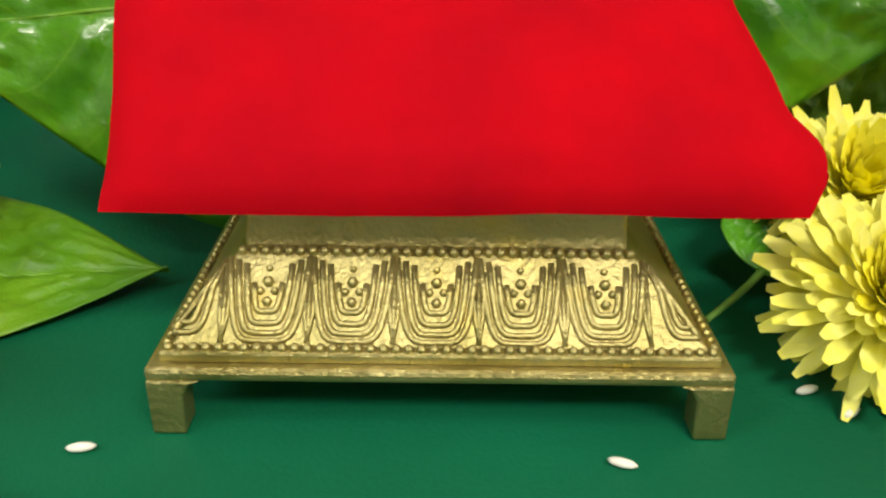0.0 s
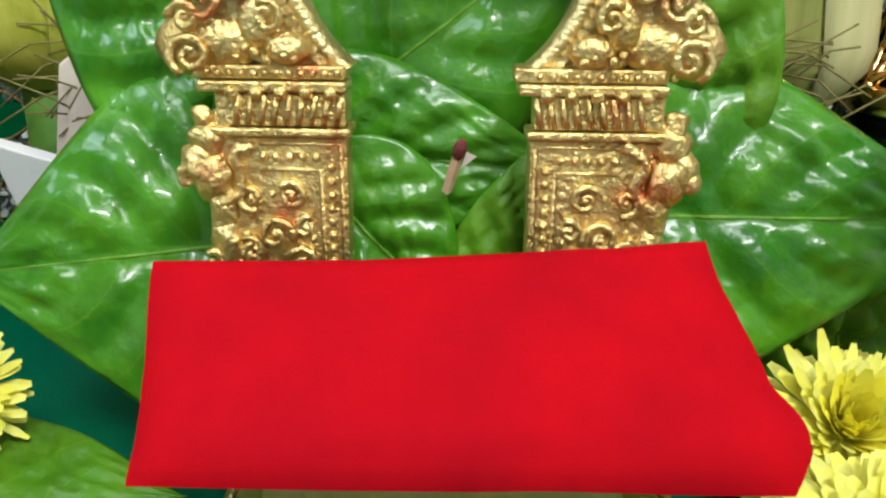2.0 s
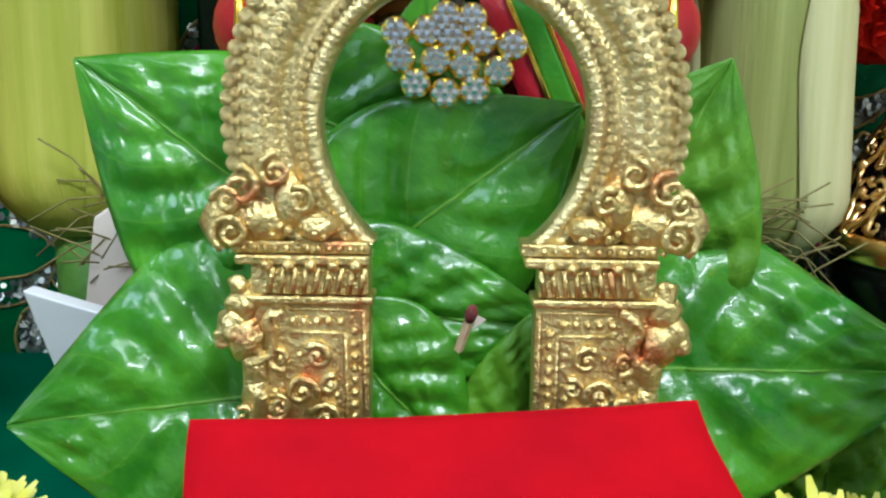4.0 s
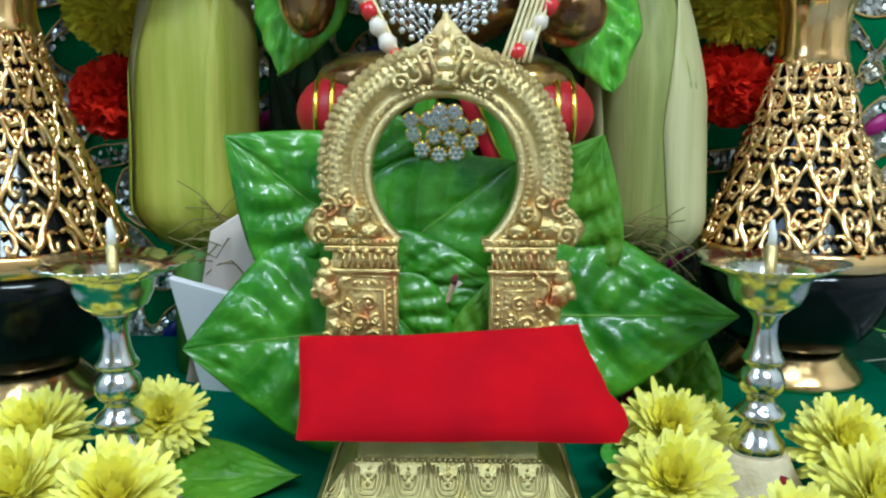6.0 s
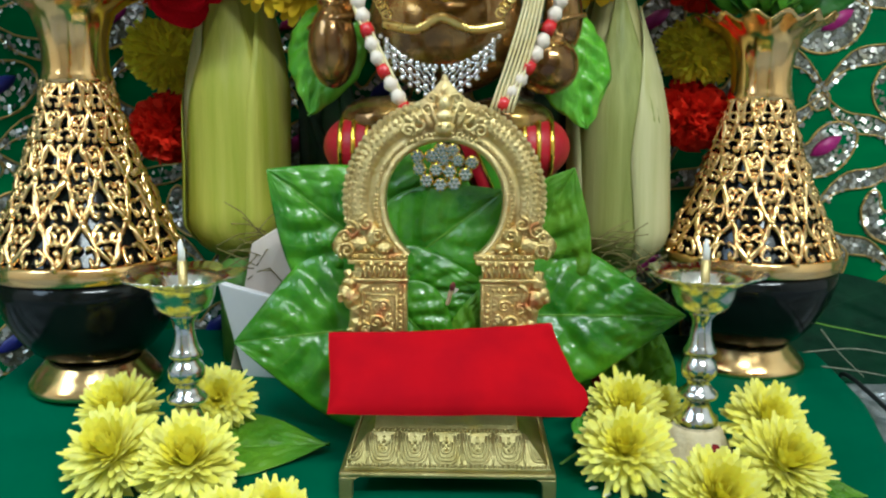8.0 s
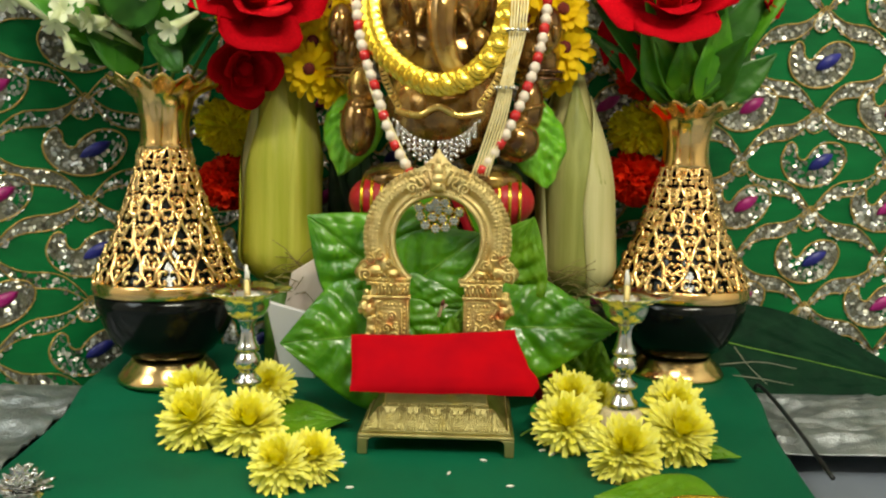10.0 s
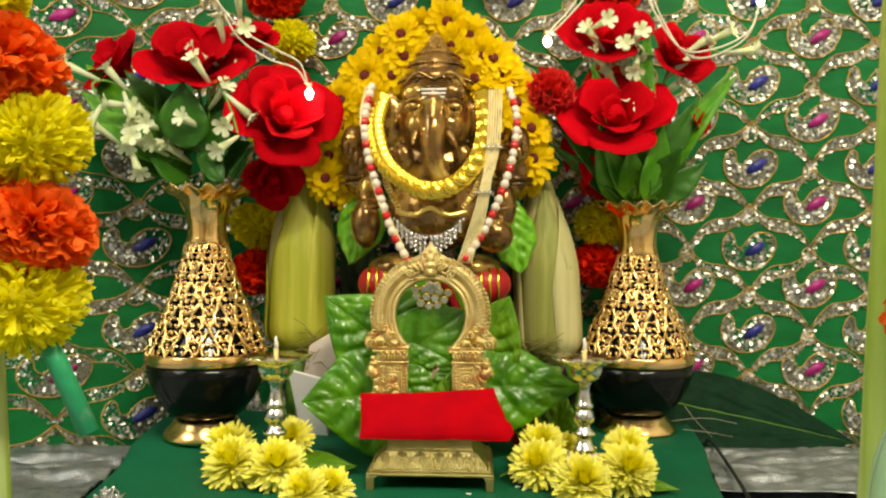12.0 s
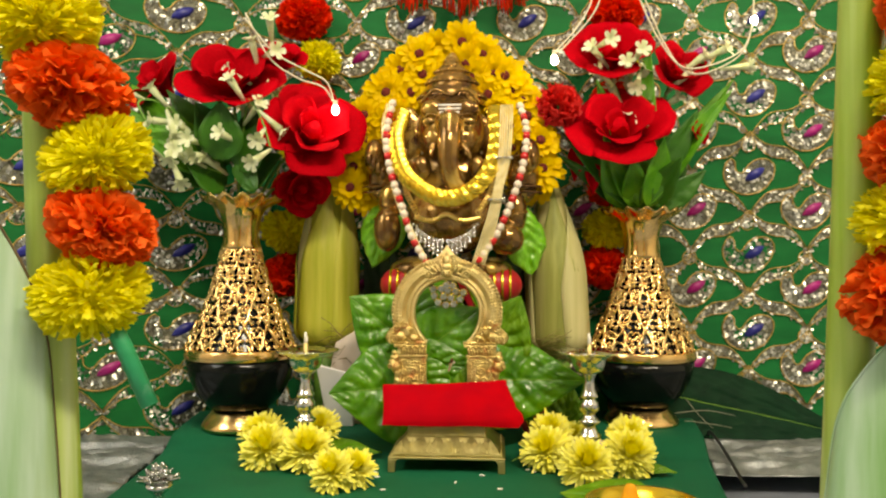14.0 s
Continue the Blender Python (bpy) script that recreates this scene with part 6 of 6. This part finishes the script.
def jasmine_form():
    f = Form()
    f.tube([(0, 0, 0), (0, 0, 0.012), (0, 0, 0.021)], lambda s: 0.0011 + 0.0018 * s, 7)
    for k in range(5):
        a = 2 * math.pi * k / 5
        o = Vector((math.cos(a), math.sin(a), 0))
        strap(f, Vector((0, 0, 0.0200)), o, Vector((0, 0, 1)), 0.0065, 0.0048, 0.007, -0.003, None)
    return f


JAS = None


def spray(parent, keys, buds, seed):
    global JAS
    r = random.Random(seed)
    path = smooth_path(keys, 8)
    f = Form()
    f.tube(path, 0.0011, 6)
    st = part("spray", f, STEM, parent, "spray of small white trumpet flowers")
    for p, d in along(path, (sum((b - a).length for a, b in zip(path, path[1:])) - 0.001) / buds):
        o = (d * 0.7 + Vector((r.uniform(-0.8, 0.8), r.uniform(-0.9, 0.2), r.uniform(-0.6, 0.4)))).normalized()
        m = Matrix.Translation(p) @ o.to_track_quat("Z", "Y").to_matrix().to_4x4() @ Matrix.Diagonal((1.5, 1.5, 1.5, 1))
        if JAS is None:
            JAS = part("blossom", jasmine_form(), JASMINE, st)
            JAS.matrix_basis = m
        else:
            share("blossom", JAS, st, m)


def bouquet(label, root, roses, leaves, sprays, seed):
    t = thing("artificial_bouquet", label, "bouquet", "bouquets in the vases")
    r = random.Random(seed)
    root = Vector(root)
    for at, aim, size, op_ in roses:
        s = Form()
        at = Vector(at)
        s.tube(smooth_path([root + Vector((r.uniform(-0.008, 0.008), r.uniform(-0.008, 0.008), -0.03)), root.lerp(at, 0.5) + Vector((0, 0.01, 0.01)), at], 6), 0.0016, 6)
        part("stem", s, STEM, t)
        rose(t, at, aim, size, op_)
    for base, tip, facing, width, mat in leaves:
        part("leaf", leaf_form(base, tip, facing, width, cup=0.15, droop=0.12, quilt=0.0010, n=16, m=8, round_base=0.75, seed=r.random() * 9), mat, t, solid=0.0005)
    for k, (keys, buds) in enumerate(sprays):
        spray(t, keys, buds, seed * 10 + k)
    return t


R0 = (-0.230, 0.298, 0.240)
LV = []
r = random.Random(77)
for k, (tx, tz, w, mt) in enumerate(((-0.330, 0.330, 0.030, 1), (-0.345, 0.350, 0.026, 1), (-0.300, 0.300, 0.030, 0), (-0.318, 0.318, 0.028, 1), (-0.275, 0.292, 0.034, 0), (-0.180, 0.300, 0.034, 0), (-0.196, 0.330, 0.036, 0), (-0.262, 0.352, 0.036, 0), (-0.212, 0.352, 0.034, 0), (-0.292, 0.340, 0.030, 1), (-0.205, 0.285, 0.030, 0), (-0.350, 0.380, 0.024, 1), (-0.305, 0.372, 0.026, 0))):
    LV.append(((-0.230 + 0.30 * (tx + 0.230) + r.uniform(-0.008, 0.008), 0.288 + r.uniform(-0.02, 0.012), 0.258 + 0.35 * (tz - 0.258)), (tx, 0.262 + r.uniform(-0.012, 0.03), tz), (r.uniform(-0.4, 0.4), -1, 0.5), w * 1.3, LEAF_MID if mt else LEAF_DARK))
LV.append(((-0.238, 0.262, 0.292), (-0.236, 0.246, 0.352), (0.1, -1, 0.35), 0.048, LEAF_DARK))
bouquet("bunch of artificial red roses, leaves and white blossom in a vase", R0,
        [((-0.237, 0.292, 0.362), (0.10, -0.66, 0.72), 0.050, 1.05), ((-0.156, 0.290, 0.314), (0.42, -0.80, 0.40), 0.050, 1.0), ((-0.312, 0.305, 0.372), (-0.5, -0.6, 0.5), 0.036, 0.9), ((-0.170, 0.316, 0.272), (0.4, -0.8, -0.3), 0.034, 0.8), ((-0.190, 0.320, 0.398), (0.2, -0.6, 0.8), 0.030, 0.8)],
        LV, [([(-0.250, 0.280, 0.300), (-0.300, 0.262, 0.350), (-0.322, 0.250, 0.352), (-0.312, 0.246, 0.330)], 4), ([(-0.245, 0.275, 0.290), (-0.290, 0.252, 0.345), (-0.284, 0.242, 0.318), (-0.283, 0.240, 0.290)], 5), ([(-0.220, 0.270, 0.310), (-0.206, 0.246, 0.352), (-0.190, 0.240, 0.330), (-0.180, 0.238, 0.300)], 5), ([(-0.240, 0.285, 0.280), (-0.275, 0.262, 0.292), (-0.300, 0.255, 0.296)], 3), ([(-0.230, 0.300, 0.330), (-0.205, 0.290, 0.400), (-0.190, 0.280, 0.415)], 6)], 3)
LV = []
for k, (bx, tx, tz, w, mt) in enumerate(((0.188, 0.158, 0.312, 0.036, 1), (0.196, 0.178, 0.322, 0.036, 1), (0.204, 0.205, 0.330, 0.034, 1), (0.212, 0.226, 0.322, 0.034, 1), (0.220, 0.252, 0.312, 0.034, 0), (0.200, 0.190, 0.300, 0.030, 1), (0.214, 0.240, 0.300, 0.032, 0), (0.226, 0.272, 0.288, 0.028, 0), (0.205, 0.230, 0.365, 0.038, 0), (0.205, 0.262, 0.352, 0.036, 0), (0.205, 0.290, 0.372, 0.030, 1), (0.205, 0.300, 0.390, 0.026, 1), (0.195, 0.118, 0.330, 0.026, 0), (0.195, 0.155, 0.385, 0.034, 1), (0.200, 0.205, 0.420, 0.036, 1), (0.19, 0.112, 0.305, 0.018, 0))):
    LV.append(((bx, 0.352 + r.uniform(-0.014, 0.008), 0.248), (tx, 0.322 + r.uniform(-0.016, 0.016), tz), (r.uniform(-0.5, 0.5), -1, 0.3), w, LEAF_MID if mt else LEAF_DARK))
bouquet("bunch of artificial red roses, carnation and leaves in a vase", (0.2055, 0.360, 0.240),
        [((0.180, 0.328, 0.316), (-0.15, -0.74, 0.62), 0.048, 1.08), ((0.236, 0.345, 0.388), (0.3, -0.75, 0.4), 0.036, 0.9), ((0.172, 0.352, 0.404), (-0.1, -0.7, 0.6), 0.044, 1.0), ((0.258, 0.335, 0.328), (0.6, -0.7, 0.1), 0.017, 0.7)],
        LV, [([(0.195, 0.345, 0.330), (0.165, 0.325, 0.400), (0.150, 0.315, 0.418)], 4), ([(0.205, 0.345, 0.330), (0.250, 0.330, 0.400), (0.285, 0.325, 0.395)], 5), ([(0.200, 0.345, 0.340), (0.190, 0.330, 0.400), (0.200, 0.322, 0.392)], 5)], 5)
# ruffled carnation and hanging red petals beside the second bouquet
t = thing("artificial_carnation", "bright red ruffled artificial carnation beside the roses", "flower")
f = Form()
rr = random.Random(8)
for i in range(64):
    a = 2.39996 * i
    q = math.sqrt((i + 0.5) / 64)
    o = Vector((q * math.cos(a), -0.55 - 0.45 * (1 - q), q * math.sin(a))).normalized()
    t1 = o.orthogonal().normalized()
    t1.rotate(Matrix.Rotation(rr.uniform(0, 6.28), 3, o))
    t2 = o.cross(t1)
    rows = []
    for k in range(4):
        s = k / 3
        c = Vector((0.112, 0.325, 0.356)) + o * (0.006 + 0.021 * s)
        rows.append([c + t1 * (v * 0.0085 * (0.4 + 0.6 * s)) + t2 * (0.0022 * s * math.sin(4 * v + i)) for v in (-1, -0.5, 0, 0.5, 1)])
    f.grid(rows)
part("petals", f, CARN, t)
f = Form()
f.tube(smooth_path([(0.112, 0.330, 0.352), (0.150, 0.345, 0.300), (0.196, 0.358, 0.245)], 6), 0.0016, 6)
part("stem", f, STEM, t)
for bx, bz, tx, tz in ((0.135, 0.318, 0.130, 0.276), (0.152, 0.300, 0.150, 0.262)):
    part("hanging_petal", leaf_form((bx, 0.335, bz), (tx, 0.326, tz), (0.2, -1, 0.1), 0.020, quilt=0.0, n=12, m=6), ROSE, t, solid=0.0006)


# ---- string of small bulbs ----
WIRE = material("cream_wire", (0.68, 0.62, 0.46), (0.76, 0.70, 0.54), 90, 0.4)
GLOW = material("lit_bulb", (0.9, 0.85, 0.7), (0.9, 0.85, 0.7), 10, 0.3, emit=(1.0, 0.86, 0.58), power=140.0)
t = thing("string_lights", "cream wire with small lit warm bulbs strung over the altar", "string lights")
for keys in ([(-0.215, 0.262, 0.440), (-0.185, 0.262, 0.405), (-0.150, 0.262, 0.385), (-0.128, 0.258, 0.372), (-0.119, 0.256, 0.348)], [(-0.215, 0.264, 0.446), (-0.190, 0.264, 0.400), (-0.160, 0.264, 0.378), (-0.133, 0.262, 0.368), (-0.120, 0.258, 0.350)],
             [(0.152, 0.275, 0.500), (0.142, 0.275, 0.455), (0.125, 0.27, 0.425), (0.108, 0.262, 0.405), (0.104, 0.260, 0.396)], [(0.158, 0.275, 0.500), (0.148, 0.275, 0.450), (0.118, 0.27, 0.412), (0.105, 0.262, 0.400)],
             [(0.190, 0.290, 0.470), (0.210, 0.290, 0.425), (0.235, 0.290, 0.392), (0.265, 0.290, 0.392), (0.300, 0.30, 0.410), (0.315, 0.310, 0.440)], [(0.196, 0.292, 0.470), (0.218, 0.292, 0.418), (0.242, 0.292, 0.386), (0.275, 0.295, 0.390), (0.308, 0.305, 0.420), (0.318, 0.312, 0.500)]):
    f = Form()
    f.tube(smooth_path(keys, 8), 0.0009, 6)
    part("wire", f, WIRE, t)
for c in ((-0.1185, 0.256, 0.343), (0.1035, 0.258, 0.392), (0.316, 0.312, 0.444)):
    f = Form()
    f.tube([(c[0], c[1], c[2] + 0.010), (c[0], c[1], c[2] + 0.003)], 0.0022, 8)
    holder = part("socket", f, WIRE, t)
    f = Form()
    f.ball(c, (0.0036, 0.0036, 0.0050), 12, 8)
    part("bulb", f, GLOW, holder, "small glowing bulb")


# ---- brass bowl, silver lotus and grains ----
t = thing("brass_bowl", "polished gold-coloured bowl at the front of the board", "bowl", at=(0.152, 0.016, 0.0))
f = Form()
f.lathe([(0.88 * a, 0.84 * b) for a, b in [(0.0, 0.0), (0.024, 0.0), (0.026, 0.002), (0.036, 0.010), (0.0435, 0.019), (0.0470, 0.0235), (0.0472, 0.0245), (0.0455, 0.0240), (0.0415, 0.0190), (0.0340, 0.0105), (0.0240, 0.0050), (0.0, 0.0042)]], seg=56)
part("bowl", f, GOLD_RICH, t)
t = thing("turmeric_cone", "orange-yellow turmeric cone standing in the bowl", "turmeric", at=(0.144, 0.026, 0.0038))
f = Form()
f.lathe([(0.80 * a, 0.68 * b) for a, b in [(0.0, 0.0), (0.015, 0.0), (0.0155, 0.004), (0.012, 0.014), (0.0075, 0.026), (0.0055, 0.034), (0.0035, 0.038), (0.0, 0.039)]], seg=24, wave=lambda i, a: (0.0012 * noise.noise((i, math.cos(a) * 2, math.sin(a) * 2)), 0))
part("cone", f, material("turmeric_paste", (0.72, 0.30, 0.012), (0.80, 0.40, 0.02), 60, 0.7, bump=0.4, bump_scale=300), t)
t = thing("silver_lotus", "small silver lotus holder standing on the green cloth", "ornament", at=(-0.207, 0.026, 0.0))
f = Form()
f.lathe([(0.0, 0.0), (0.013, 0.0), (0.013, 0.002), (0.005, 0.005), (0.004, 0.014), (0.008, 0.018), (0.010, 0.022), (0.0, 0.023)], seg=24)
part("stand", f, SILVER, t)
for ring, cnt, ln, el in ((0, 8, 0.017, 18), (1, 7, 0.015, 48), (2, 5, 0.016, 74)):
    for k in range(cnt):
        a = 2 * math.pi * (k + 0.5 * ring) / cnt
        o = Vector((math.cos(a) * math.cos(radians(el)), math.sin(a) * math.cos(radians(el)), math.sin(radians(el))))
        part("petal", leaf_form(o * 0.003 + Vector((0, 0, 0.0215)), o * ln + Vector((0, 0, 0.0225)), Vector((-o.x * 0.6, -o.y * 0.6, 1)), 0.0095, quilt=0.0, n=10, m=6, cup=0.35, round_base=0.7, wavy=0.0), SILVER, t, solid=0.0005)
GRAIN = material("white_rice", (0.74, 0.72, 0.64), (0.84, 0.82, 0.76), 300, 0.5)
t = None
for x, y, a in ((0.075, 0.175, 20), (-0.0575, 0.1405, 0), (0.034, 0.1525, -20), (-0.062, 0.155, 10), (0.081, 0.168, 40), (-0.047, 0.1005, 15), (0.012, 0.128, 70), (-0.255, 0.12, 30), (0.05, 0.11, 10)):
    f = Form()
    f.ball((0, 0, 0), (0.0028, 0.0010, 0.0009), 8, 6)
    g = tagged(part("rice_grain", f, GRAIN), "single white rice grain on the green cloth", "rice", "scattered rice grains")
    g.matrix_basis = pose(x, y, 0.0009, 0, 0, a)


# ---- dry straws and a dark cable beside the board ----
STRAW = material("dry_straw", (0.17, 0.18, 0.12), (0.28, 0.28, 0.20), 200, 0.6)
for a, b, c in (((0.238, 0.330, 0.026), (0.270, 0.326, 0.030), (0.300, 0.322, 0.026)), ((0.246, 0.318, 0.020), (0.268, 0.312, 0.019), (0.292, 0.306, 0.016)), ((0.252, 0.338, 0.040), (0.262, 0.330, 0.026), (0.276, 0.322, 0.012))):
    f = Form()
    f.tube(smooth_path([a, b, c], 6), lambda q: 0.0006 - 0.0003 * q, 5)
    tagged(part("straw", f, STRAW), "thin dry straw lying beside the vase", "straw", "dry straws")
f = Form()
f.tube(smooth_path([(0.286, 0.382, -0.012), (0.283, 0.362, 0.000), (0.277, 0.300, 0.002), (0.268, 0.220, 0.001), (0.262, 0.152, -0.004)], 8), 0.0016, 8)
tagged(part("cable", f, material("black_cable_sheath", (0.008, 0.008, 0.009), (0.016, 0.016, 0.018), 120, 0.45)), "thin black cable lying on the silver cloth", "cable")
